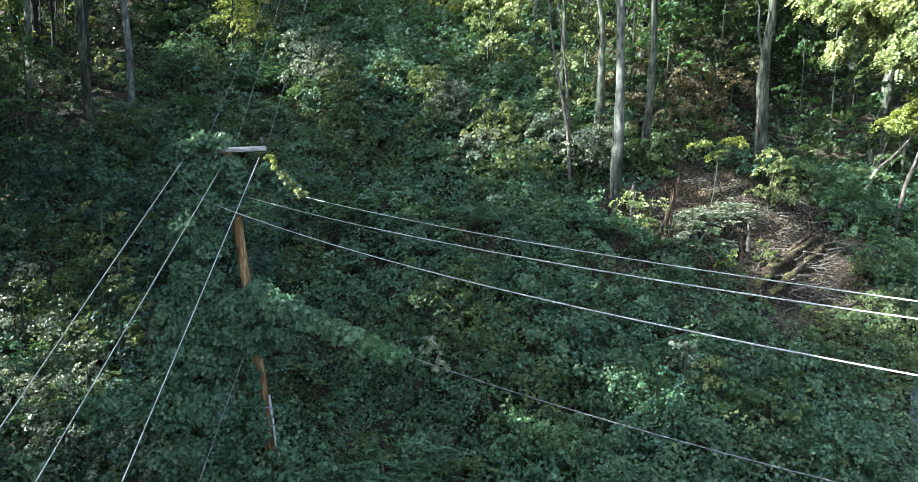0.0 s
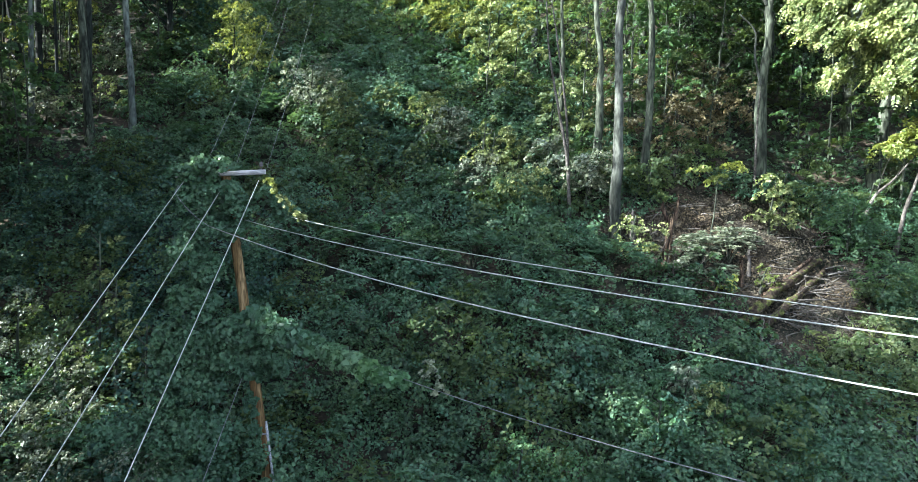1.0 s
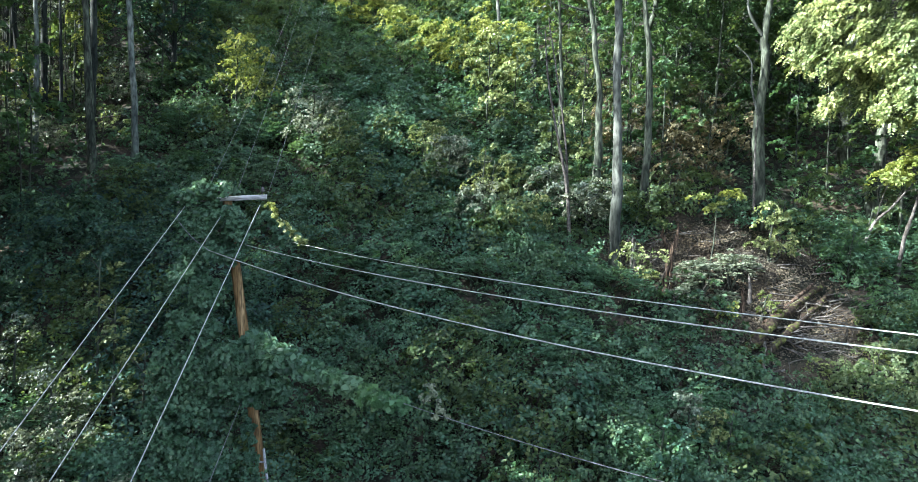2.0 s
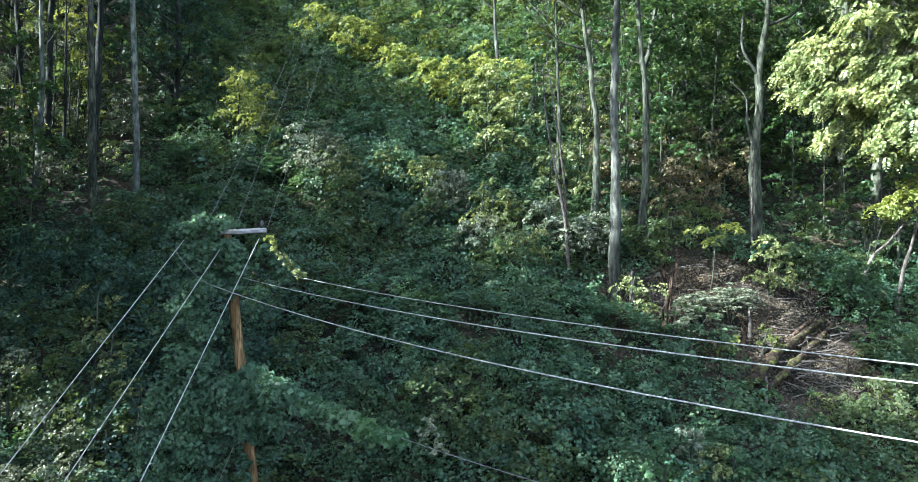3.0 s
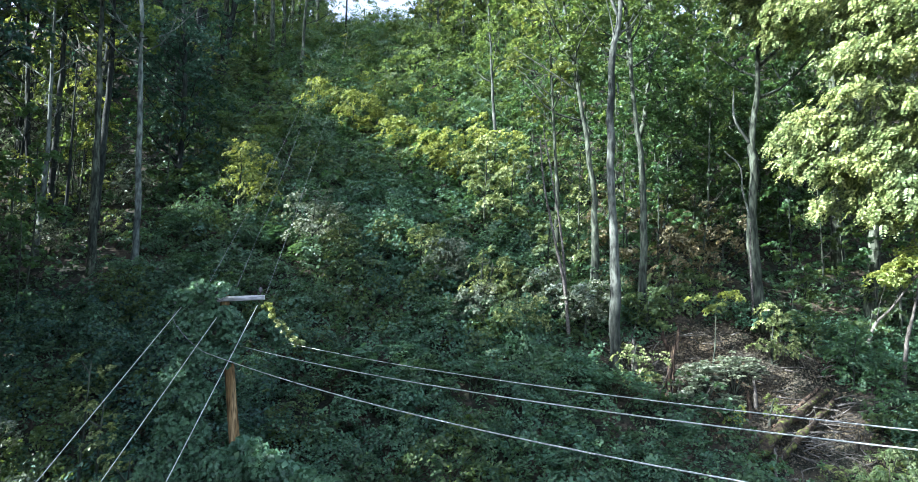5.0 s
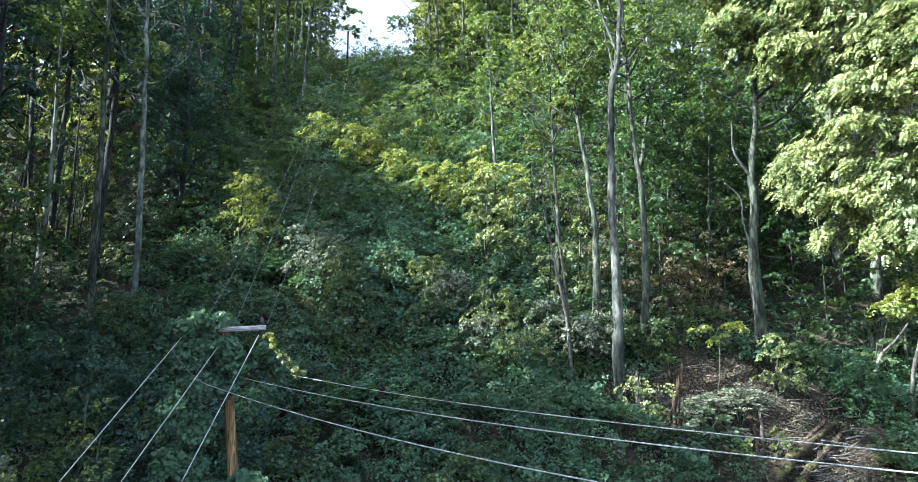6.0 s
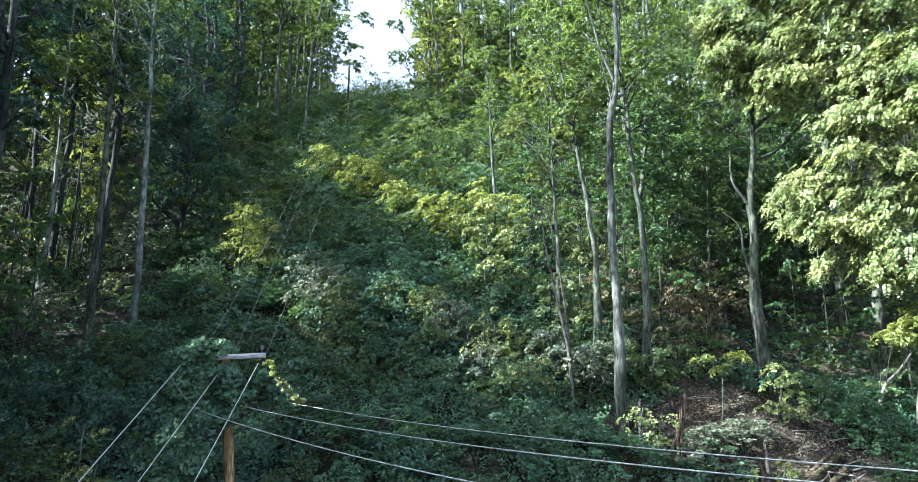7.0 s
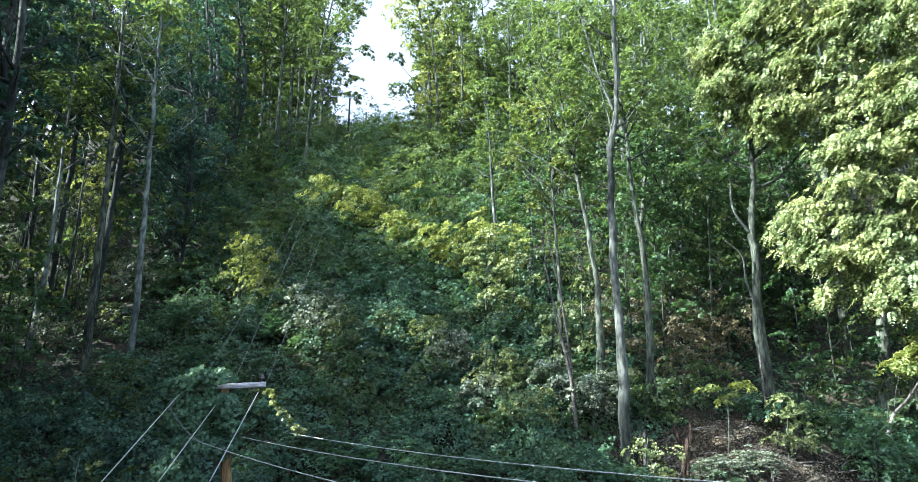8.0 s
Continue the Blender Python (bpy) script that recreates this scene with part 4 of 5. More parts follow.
# Sunlit shrub tips, made with the palest leaf colours
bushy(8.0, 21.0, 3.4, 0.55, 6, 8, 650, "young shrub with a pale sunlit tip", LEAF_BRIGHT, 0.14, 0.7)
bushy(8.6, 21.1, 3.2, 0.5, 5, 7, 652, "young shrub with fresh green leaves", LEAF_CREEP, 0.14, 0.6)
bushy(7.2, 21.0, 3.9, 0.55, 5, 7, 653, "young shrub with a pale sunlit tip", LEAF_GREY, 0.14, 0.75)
bushy(6.4, 21.0, 3.3, 0.9, 7, 10, 654, "leafy shrub with fresh green leaves", LEAF_CREEP, 0.13, 0.4)

for k, (x, y, h) in enumerate([(15.6, 25.6, 1.3), (17.2, 26.2, 1.5), (18.6, 25.8, 1.4), (14.2, 25.2, 1.2), (19.6, 27.4, 1.6), (16.4, 24.6, 1.1), (18.0, 28.0, 1.3)]):
    bushy(x, y, h, 1.1, 6, 10, 660 + k, "low yellow-green brush on the lower bank", LEAF_PALE if k % 2 else LEAF_TREE, 0.15)
for k, (x, y, h) in enumerate([(9.8, 34.6, 2.2), (7.4, 35.0, 2.4), (16.6, 34.2, 2.0), (22.4, 34.8, 2.6), (20.6, 33.4, 2.2), (11.6, 36.0, 2.4), (18.6, 35.6, 2.8)]):
    bushy(x, y, h, 1.3, 6, 11, 670 + k, "leafy bush growing round the foot of the trunks", (LEAF_TREE, LEAF_PALE)[k % 2], 0.18)

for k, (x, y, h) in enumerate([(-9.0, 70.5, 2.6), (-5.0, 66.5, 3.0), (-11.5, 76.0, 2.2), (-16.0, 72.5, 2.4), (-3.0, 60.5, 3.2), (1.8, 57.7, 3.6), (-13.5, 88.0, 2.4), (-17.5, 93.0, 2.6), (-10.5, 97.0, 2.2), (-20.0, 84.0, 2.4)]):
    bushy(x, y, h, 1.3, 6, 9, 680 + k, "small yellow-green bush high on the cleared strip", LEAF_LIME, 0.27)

# Lime and pale leaf colours carry the glow of sun flecks here
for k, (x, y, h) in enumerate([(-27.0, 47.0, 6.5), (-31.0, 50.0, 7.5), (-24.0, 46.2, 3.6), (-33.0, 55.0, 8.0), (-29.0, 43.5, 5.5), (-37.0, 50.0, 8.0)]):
    bushy(x, y, h, 1.9, 9, 10, 690 + k, "understorey sapling with the glow of sun flecks put into its leaf colour", (LEAF_LIME, LEAF_GREY, LEAF_GREY, LEAF_PALE)[k % 4], 0.2, 0.2, "sapling")

# Bright leaf sprigs stand for branch tips in the sun
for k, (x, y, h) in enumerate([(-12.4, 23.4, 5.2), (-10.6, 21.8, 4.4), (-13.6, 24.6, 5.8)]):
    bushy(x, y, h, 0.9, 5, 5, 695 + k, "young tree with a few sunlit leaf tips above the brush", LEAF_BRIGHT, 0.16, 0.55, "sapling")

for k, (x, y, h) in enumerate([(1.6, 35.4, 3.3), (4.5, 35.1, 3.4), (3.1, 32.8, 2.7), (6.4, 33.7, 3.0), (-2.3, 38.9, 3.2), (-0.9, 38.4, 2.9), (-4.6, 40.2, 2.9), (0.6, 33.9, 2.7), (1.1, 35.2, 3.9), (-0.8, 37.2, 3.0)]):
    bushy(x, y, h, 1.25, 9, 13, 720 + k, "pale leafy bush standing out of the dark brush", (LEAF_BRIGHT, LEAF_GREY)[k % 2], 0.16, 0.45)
for k, (x, y, h) in enumerate([(13.1, 38.5, 3.7), (14.1, 38.0, 3.6), (14.3, 40.0, 4.3), (11.9, 37.5, 3.5), (16.1, 40.0, 3.4), (14.3, 45.2, 3.0), (11.3, 44.8, 2.6)]):
    bushy(x, y, h, 1.5, 7, 9, 740 + k, "brownish understorey bush in a fleck of sun", LEAF_TAN, 0.19, 0.15)
# Again the flecks of sun are helped by pale leaf colours
for k, (x, y, h) in enumerate([(-28.5, 41.4, 3.0), (-25.4, 40.8, 2.2), (-22.9, 42.2, 2.2), (-34.4, 50.0, 4.5), (-27.6, 46.2, 4.0), (-31.0, 45.4, 9.0), (-36.0, 53.5, 8.0), (-39.0, 57.5, 10.0), (-30.0, 51.6, 10.0), (-33.0, 44.0, 4.0)]):
    bushy(x, y, h, 1.5, 7, 8, 750 + k, "understorey sapling with the glow of sun flecks put into its leaf colour", (LEAF_GREY, LEAF_GREY, LEAF_PALE)[k % 3], 0.17, 0.25, "sapling")

# Yellow-green leaf colours stand for light coming through from behind
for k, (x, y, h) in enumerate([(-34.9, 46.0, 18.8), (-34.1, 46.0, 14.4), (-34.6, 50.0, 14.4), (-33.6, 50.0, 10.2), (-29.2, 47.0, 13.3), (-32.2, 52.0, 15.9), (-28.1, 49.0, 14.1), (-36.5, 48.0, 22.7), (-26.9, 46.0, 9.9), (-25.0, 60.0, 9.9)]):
    bushy(x, y, h, 1.6, 6, 9, 770 + k, "slender tree in the wood with light from behind put into yellow-green leaves", (LEAF_LIME, LEAF_SUN)[k % 2], 0.2, max(0.3, 1 - 3.4 / h), "slender_tree")

# deeper wood on both sides
fixed = [(o.location.x, o.location.y) for o in scene.objects if o.name.split(".")[0] == "tree"]
wood_protos = []
for k in range(5):
    h = 23 + k
    wood_protos.append(tree([(0, 0, -0.3), (0.3 * (k - 2), 0.1, h * 0.5), (0.5 * (k - 2), 0.2, h)], 0.22 + 0.03 * k, "tall tree deep in the wood with a leafy crown",
                            auto_blobs((0.4 * (k - 2), 0.2, h + 1), h * (0.22 if k % 2 else 0.4), 3.8, 14, 9, 300 + k, 1.7), 300 + k, leaf=0.40, per=13, group=WOODS, segs=10, sides=7, skip=3, twigs=2))
under_protos = []
for k in range(4):
    h = 5.0 + 1.3 * k
    under_protos.append(tree([(0, 0, -0.3), (0.15, 0.1, h * 0.5), (0.4 - 0.2 * k, 0.1, h)], 0.06, "leafy understorey tree among the tall trunks",
                             auto_blobs((0.3 - 0.2 * k, 0.1, h), h * 0.15, 1.7, 7, 7, 330 + k, 0.9), 330 + k, leaf=0.27, per=14, group="understorey trees", segs=8, sides=6, skip=2, twigs=1,
                             leafmat=(LEAF_TREE, LEAF_SLOPE)[k % 2], limb_r=0.4))
def far_tree(seed):
    """Arrays of a broad tree for the joined wood outside the clearing: bark faces and leaf faces."""
    q = np.random.default_rng(seed)
    wood = Shape()
    add_tube(wood, smooth_path([(0, 0, -0.3), (0.2, 0.1, 13), (0.3, 0.2, 26)], 8), np.linspace(0.32, 0.08, 8), 6)
    return wood, crown_of(auto_blobs((0.2, 0.2, 27), 7, 4.2, 15, 9, seed, 2.0), 1.0, 5, q)


far_trees = [far_tree(350 + k) for k in range(3)]
wood_shape, leaf_shape = Shape(), Shape()


def add_far_tree(x, y, z, turn, sx, sz):
    wood, (lv, lf) = far_trees[int(turn) % 3]
    c, n = math.cos(turn), math.sin(turn)
    m = np.array([[c * sx, n * sx, 0], [-n * sx, c * sx, 0], [0, 0, sz]])
    base = wood_shape.n
    wood_shape.add(np.concatenate(wood.v) @ m + [x, y, z], wood.f4[0])
    wood_shape.f3.append(wood.f3[0] + base)
    lw = lv @ m + [x, y, z]
    leaf_shape.add(lw, lf[open_to_sun(lw[lf].mean(1))])


wr = np.random.default_rng(5)
spots = [(col * (5.4 if col < 0 else 6.2) + wr.uniform(-2.2, 2.2), 8 + row * 6.6 + wr.uniform(-2, 2)) for row in range(3, 19) for col in range(-10, 9)]
# Rows of unseen trees left of the clearing, added to cast its shade
spots += [(-24.5 - 4.4 * a + wr.uniform(-1, 1), -22 + 4.4 * b + wr.uniform(-1, 1)) for a in range(4) for b in range(12)]
for x, y in spots:
    if (left_edge(y) - 2.0 < x < right_edge(y) + 2.5 and x > -0.75 * y - 5.0) or (y < 37 and x > 0):
        continue
    if abs(x) > 56 or min((x - a) ** 2 + (y - b) ** 2 for a, b in fixed) < 9:
        continue
    if y < 29 or abs(x) > 0.74 * y + 6:      # trunks stand clear of the gaps
        x, y = min(((x + dx, y + dy) for dy in (0, -0.8, 0.8, -1.6, 1.6) for dx in (0, -1.0, 1.0)), key=lambda c: shading(*c))
    s = wr.uniform(0.88, 1.12) * (1.28 if y < 22 or (x < -29 and y > 45) else 1.0)
    # Unseen left-hand trees are raised to lengthen their shade
    lift = 1.35 if x < -24 and 20 < y < 29 else 1.14 if x < -24 and 8 < y <= 20 else 1.0
    z, turn = gz(x, y), wr.uniform(0, 360)
    outer = (y < 29 and abs(x) > 0.74 * y + 6) or abs(x) > 0.74 * y + 6 or y > 112
    if not outer and sunny(x, y, 30.0, 2.2):
        if not sunny(x, y, 9.0) and y > 30:
            place(under_protos[wr.integers(4)], scaled(x, y, z, turn, 1.1 * s, s), pose(x, y, z, 0, 0, turn))
        continue
    if outer:
        add_far_tree(x, y, z, turn, s, lift * s * wr.uniform(0.95, 1.12))
    else:
        place(wood_protos[wr.integers(5)], scaled(x, y, z, turn, s, s * wr.uniform(0.95, 1.12)), pose(x, y, z, 0, 0, turn))
# More unseen trees, added to shade the drive, lower bank and left wood
for x, y in ((-18.5, 9.5), (-21.5, 12.0), (-24.0, 9.0), (-20.5, 4.5), (-26.0, 13.0), (-23.5, 20.5), (-27.5, 22.5), (-22.0, 17.0), (-45.0, 33.0), (-49.0, 36.5), (-43.5, 37.5), (-52.0, 31.0), (-48.5, 41.0), (-46.0, 29.0)):
    add_far_tree(x, y, gz(x, y), wr.uniform(0, 360), 1.2, 1.35)
# Two unseen tall trees that keep sun off the low right bank
for x, y in ((-29.0, 22.5), (-33.0, 20.0)):
    add_far_tree(x, y, gz(x, y), wr.uniform(0, 360), 1.1, 1.42)
for k in range(60):                      # the wood goes on outwards on both flanks
    x, y = (50 + 7.5 * (k % 4) + wr.uniform(-2, 2)) * (1 if k < 40 else -1), 52 + 7 * ((k // 4) % 10) + wr.uniform(-2, 2)
    add_far_tree(x, y, gz(x, y), wr.uniform(0, 360), 1.1, 1.05)
for k in range(46):                      # thick brush along the ridge on both sides of the clearing
    x, y = (wr.uniform(-62, -29), wr.uniform(96, 126)) if k < 24 else (wr.uniform(-1, 44), wr.uniform(92, 126))
    add_far_tree(x, y, gz(x, y) - 4.0, wr.uniform(0, 360), 1.0, wr.uniform(0.55, 0.8))
tagged(new("woodland_trunks", wood_shape.mesh("woodland_trunks", BARK, True)), "trunks of the wood round the clearing, with unseen trees added for shade", "woodland", kind="stuff")
tagged(new("woodland_canopy", leaf_shape.mesh("woodland_canopy", LEAF_TREE)), "leafy canopy of the wood round the clearing, with unseen trees added for shade", "woodland", kind="stuff")
count = 0
while count < 205:
    y = wr.uniform(31, 88)
    x = wr.uniform(right_edge(y), right_edge(y) + 26) if wr.random() < 0.6 else wr.uniform(left_edge(y) - 24, left_edge(y))
    if bare(x, y) > 0.2 or min((x - a) ** 2 + (y - b) ** 2 for a, b in fixed) < 1.5:
        continue
    s = wr.uniform(0.7, 1.2)
    z, turn = gz(x, y), wr.uniform(0, 360)
    place(under_protos[wr.integers(4)], scaled(x, y, z, turn, s, s), pose(x, y, z, 0, 0, turn))
    count += 1


# ---------------------------------------------------------------- utility pole and lines
def bevel_box(s, lo, hi, b=0.012):
    """A box with chamfered edges along x."""
    (x0, y0, z0), (x1, y1, z1) = lo, hi
    ring = [(y0 + b, z0), (y1 - b, z0), (y1, z0 + b), (y1, z1 - b), (y1 - b, z1), (y0 + b, z1), (y0, z1 - b), (y0, z0 + b)]
    v = np.array([(x, y, z) for x in (x0, x1) for y, z in ring] + [(x0, (y0 + y1) / 2, (z0 + z1) / 2), (x1, (y0 + y1) / 2, (z0 + z1) / 2)])
    j = np.arange(8)
    k = (j + 1) % 8
    base = s.n
    s.add(v, np.stack([j, k, k + 8, j + 8], -1))
    s.f3.append(np.concatenate([np.stack([k, j, np.full(8, 16)], -1), np.stack([j + 8, k + 8, np.full(8, 17)], -1)]) + base)


def lathe(profile, sides=12):
    pr = np.array(profile, float)
    ang = np.arange(sides) * 2 * np.pi / sides
    v = np.stack([pr[:, :1] * np.cos(ang), pr[:, :1] * np.sin(ang), np.repeat(pr[:, 1:], sides, 1)], -1).reshape(-1, 3)
    i, j = np.meshgrid(np.arange(len(pr) - 1), np.arange(sides), indexing="ij")
    k = (j + 1) % sides
    return v, np.stack([i * sides + j, i * sides + k, (i + 1) * sides + k, (i + 1) * sides + j], -1).reshape(-1, 4)


INSULATOR = [(0.0, 0), (0.02, 0), (0.02, 0.08), (0.06, 0.09), (0.075, 0.11), (0.05, 0.14), (0.06, 0.16), (0.045, 0.19), (0.05, 0.22), (0.0, 0.23)]
PX, PY = -5.58, 19.55


def utility_pole(x, y, top, arm_z, arm_lo, arm_hi, ins, label, braces=True, tilt=2.0, lean=0.0, wood=None):
    """A timber pole with a crossarm, braces and pin insulators."""
    z0 = gz(x, y) - 0.4
    ob = thing("utility_pole", (x, y, z0), label, "utility pole", "utility poles of the line")
    h = top - z0
    s = Shape()
    add_tube(s, smooth_path([(0, 0, 0), (lean * 0.5 + 0.02, 0, h * 0.5), (lean, 0, h)], 16), np.linspace(0.175, 0.135, 16), 14, 0.012, np.random.default_rng(3))
    part("pole", s.mesh("pole", wood or POLE_WOOD, True), ob, "weathered dark timber pole" if wood else "orange-brown treated timber pole")
    if arm_hi == arm_lo:
        return ob, z0
    s = Shape()
    bevel_box(s, (arm_lo - x, -0.19, arm_z - z0 - 0.07), (arm_hi - x, -0.09, arm_z - z0 + 0.07))
    arm = part("crossarm", s.mesh("crossarm", ARM_WOOD), ob, "weathered pale grey crossarm")
    if tilt:
        me = arm.data
        for vert in me.vertices:
            vert.co.z += (vert.co.x - (arm_lo + arm_hi) / 2 + x) * math.tan(radians(tilt))
    if braces:
        for sgn in (-1, 1):
            s = Shape()
            add_tube(s, [(lean + sgn * 0.8, -0.21, arm_z - z0 - 0.05 + sgn * 0.8 * math.tan(radians(tilt))), (lean * 0.94 + sgn * 0.02, -0.16, arm_z - z0 - 0.75)], 0.022, 6)
            part("brace", s.mesh("brace", STEEL), ob, "galvanised steel brace")
    for ix in ins:
        v, f = lathe(INSULATOR)
        s = Shape()
        s.add(v + [ix - x, -0.14, arm_z - z0 + 0.07 + (ix - (arm_lo + arm_hi) / 2) * math.tan(radians(tilt))], f)
        part("insulator", s.mesh("insulator", PORCELAIN, True), arm, "grey porcelain insulator")
    for sgn in (-1, 1):
        v, f = lathe([(0.0, -0.02), (0.022, -0.02), (0.022, 0.0), (0.012, 0.004), (0.0, 0.006)], 6)
        s = Shape()
        s.add(v[:, [0, 2, 1]] + [lean + sgn * 0.06, -0.195, arm_z - z0], f)
        part("bolt", s.mesh("bolt", STEEL), arm, "steel bolt head")
    return ob, z0


INS = (-8.1, -7.05, -5.8)
pole_ob, _ = utility_pole(PX, PY, 11.75, 11.36, -8.3, -5.68, INS, "leaning timber utility pole smothered in climbing vines", False, 3.0, -1.36)
s = Shape()
add_tube(s, [(0.19, -0.1, 0.0), (-0.18, -0.1, 3.4)], 0.04, 8)
part("conduit", s.mesh("conduit", STEEL, True), pole_ob, "grey cable conduit strapped to the pole")
for hz in (1.2, 3.0):
    s = Shape()
    bevel_box(s, (-0.12 - 0.115 * hz, -0.18, hz), (0.26 - 0.115 * hz, -0.14, hz + 0.045), 0.008)
    part("bracket", s.mesh("bracket", STEEL), pole_ob, "steel strap bracket")
P2X, P2Y = -17.7, 97.0
utility_pole(P2X, P2Y, 62.4, 62.1, -18.95, -16.45, (-18.85, -17.95, -16.55), "timber utility pole standing against the sky on the ridge", True, 1.0, 0.0, BARK_SHADED)
utility_pole(-19.6, 128.0, gz(-19.6, 128) + 7.6, 0, 0, 0, (), "bare timber pole beyond the ridge", False, 0.0, 0.0, BARK_SHADED)


def line(name, a, b, sag, r, material, label, n=40, over=0.0):
    """A hanging wire from a to b; over carries it on past b."""
    a, b = np.array(a, float), np.array(b, float)
    t = np.linspace(0, 1 + over, n)
    p = a + t[:, None] * (b - a)
    p[:, 2] -= 4 * sag * t * (1 - t)
    s = Shape()
    add_tube(s, p - a, r, 6)
    ob = new(name, s.mesh(name, material, True))
    ob.location = a
    return tagged(ob, label, "power line", "overhead lines")


WIRE_LABEL = "thin bare aluminium power line with a slight sag"
LOWER = [(-6.52, 9.00, 7.21), (-6.05, 9.00, 6.42), (-4.81, 9.00, 6.43)]
UPPER = [(-7.40, 19.5, 11.75), (-6.54, 19.5, 11.70), (-5.66, 19.5, 11.55)]
for k, at in enumerate([(-7.75, 18.60, 11.10), (-6.74, 18.60, 10.83), (-5.63, 18.60, 11.17)]):
    line("power_line", at, LOWER[k], 0.0, 0.0095, WIRE, WIRE_LABEL, over=2.0)
    line("power_line", UPPER[k], ((-18.85, -18.55, -16.55)[k], P2Y - 0.14, 62.3), (2.6, 2.0, 3.0)[k], 0.0065, CABLE, WIRE_LABEL, 60)
TAP = "insulated service line running off the side of the pole"
line("power_line", (-7.03, 18.5, 9.88), (5.19, 7.2, 8.70), 0.3, 0.0115, WIRE, TAP, over=1.2)
line("power_line", (-6.23, 19.2, 10.02), (5.14, 7.2, 9.35), 0.2, 0.0105, WIRE, TAP, over=1.2)
line("power_line", (-4.92, 19.4, 10.11), (5.12, 7.2, 9.55), 0.15, 0.009, WIRE, TAP, over=1.2)
line("cable", (-6.2, 19.4, 7.25), (4.9, 7.9, 7.05), 0.35, 0.008, CABLE, "grey communication cable half covered by vines", over=1.2)
line("cable", (-6.4, 19.4, 5.4), (-4.94, 12.0, 4.91), 0.0, 0.008, CABLE, "thin grey service wire running down from the pole", over=1.0)


# ---------------------------------------------------------------- vines on the pole and cable
def vine(name, blobs, seed, leaf, per, label, width=0.48, material=None, face=0.6):
    rng = np.random.default_rng(seed)
    v, f = crown_of(blobs, leaf, per, rng, width, face, to=(0.0, -1.0))
    ob = new(name, mesh_of(name, v, f, material or LEAF_VINE))
    return tagged(ob, label, "vine", kind="stuff")


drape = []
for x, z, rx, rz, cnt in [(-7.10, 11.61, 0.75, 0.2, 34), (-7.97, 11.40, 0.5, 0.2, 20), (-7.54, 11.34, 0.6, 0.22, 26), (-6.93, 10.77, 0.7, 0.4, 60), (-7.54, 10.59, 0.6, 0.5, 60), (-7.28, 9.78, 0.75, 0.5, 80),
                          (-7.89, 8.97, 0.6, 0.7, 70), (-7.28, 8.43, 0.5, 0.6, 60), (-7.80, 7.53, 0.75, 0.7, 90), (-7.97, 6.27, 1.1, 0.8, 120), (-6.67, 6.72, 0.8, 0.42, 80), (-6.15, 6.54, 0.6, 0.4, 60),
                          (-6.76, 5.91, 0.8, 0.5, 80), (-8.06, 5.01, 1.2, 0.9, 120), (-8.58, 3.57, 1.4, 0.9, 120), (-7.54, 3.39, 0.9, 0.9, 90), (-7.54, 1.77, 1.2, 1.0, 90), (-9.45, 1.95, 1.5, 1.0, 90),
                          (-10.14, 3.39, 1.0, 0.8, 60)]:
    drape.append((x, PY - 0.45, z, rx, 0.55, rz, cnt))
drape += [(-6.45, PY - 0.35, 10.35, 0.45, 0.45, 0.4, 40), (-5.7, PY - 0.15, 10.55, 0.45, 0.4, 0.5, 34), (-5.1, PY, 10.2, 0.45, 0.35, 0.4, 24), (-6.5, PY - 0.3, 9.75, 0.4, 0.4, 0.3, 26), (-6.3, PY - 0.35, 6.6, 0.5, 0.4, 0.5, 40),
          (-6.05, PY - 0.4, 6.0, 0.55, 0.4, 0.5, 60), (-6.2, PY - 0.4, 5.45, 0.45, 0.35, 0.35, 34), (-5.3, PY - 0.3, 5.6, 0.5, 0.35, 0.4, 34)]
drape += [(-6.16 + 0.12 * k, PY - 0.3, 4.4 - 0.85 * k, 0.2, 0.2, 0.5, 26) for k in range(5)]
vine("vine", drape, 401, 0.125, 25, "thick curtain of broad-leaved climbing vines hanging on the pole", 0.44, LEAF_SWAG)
a, b = np.array((-6.2, 19.4, 7.25)), np.array((4.9, 7.9, 7.05))
swag = [(*(a + (b - a) * t + [0, -0.05, -0.12 - 0.35 * t * 4 * (1 - t) - 0.15 * (0.45 - t)]), 0.46 - 0.4 * t, 0.3, 0.46 - 0.8 * max(0.0, t - 0.06), int(60 - 76 * t)) for t in np.linspace(0.02, 0.44, 14)]
vine("vine", swag[:11], 402, 0.18, 6, "swag of broad overlapping vine leaves hanging along the cable", 0.5, LEAF_SWAG, 1.3)
# Sunlit end of the swag: the light is put into a lighter leaf
vine("vine", swag[11:], 406, 0.16, 6, "end of the vine swag, sunlight put into its lighter green leaves", 0.46, LEAF_CREEP, 1.3)
# Sunlit strand: lime and pale leaf colours carry its brightness
vine("vine", [(-5.28 + 0.1 * k, 18.25, 11.12 - 0.13 * k, 0.13, 0.1, 0.12, 7) for k in range(3)], 403, 0.12, 7, "yellow-green vine strand trailing off the crossarm", 0.4, LEAF_LIME)
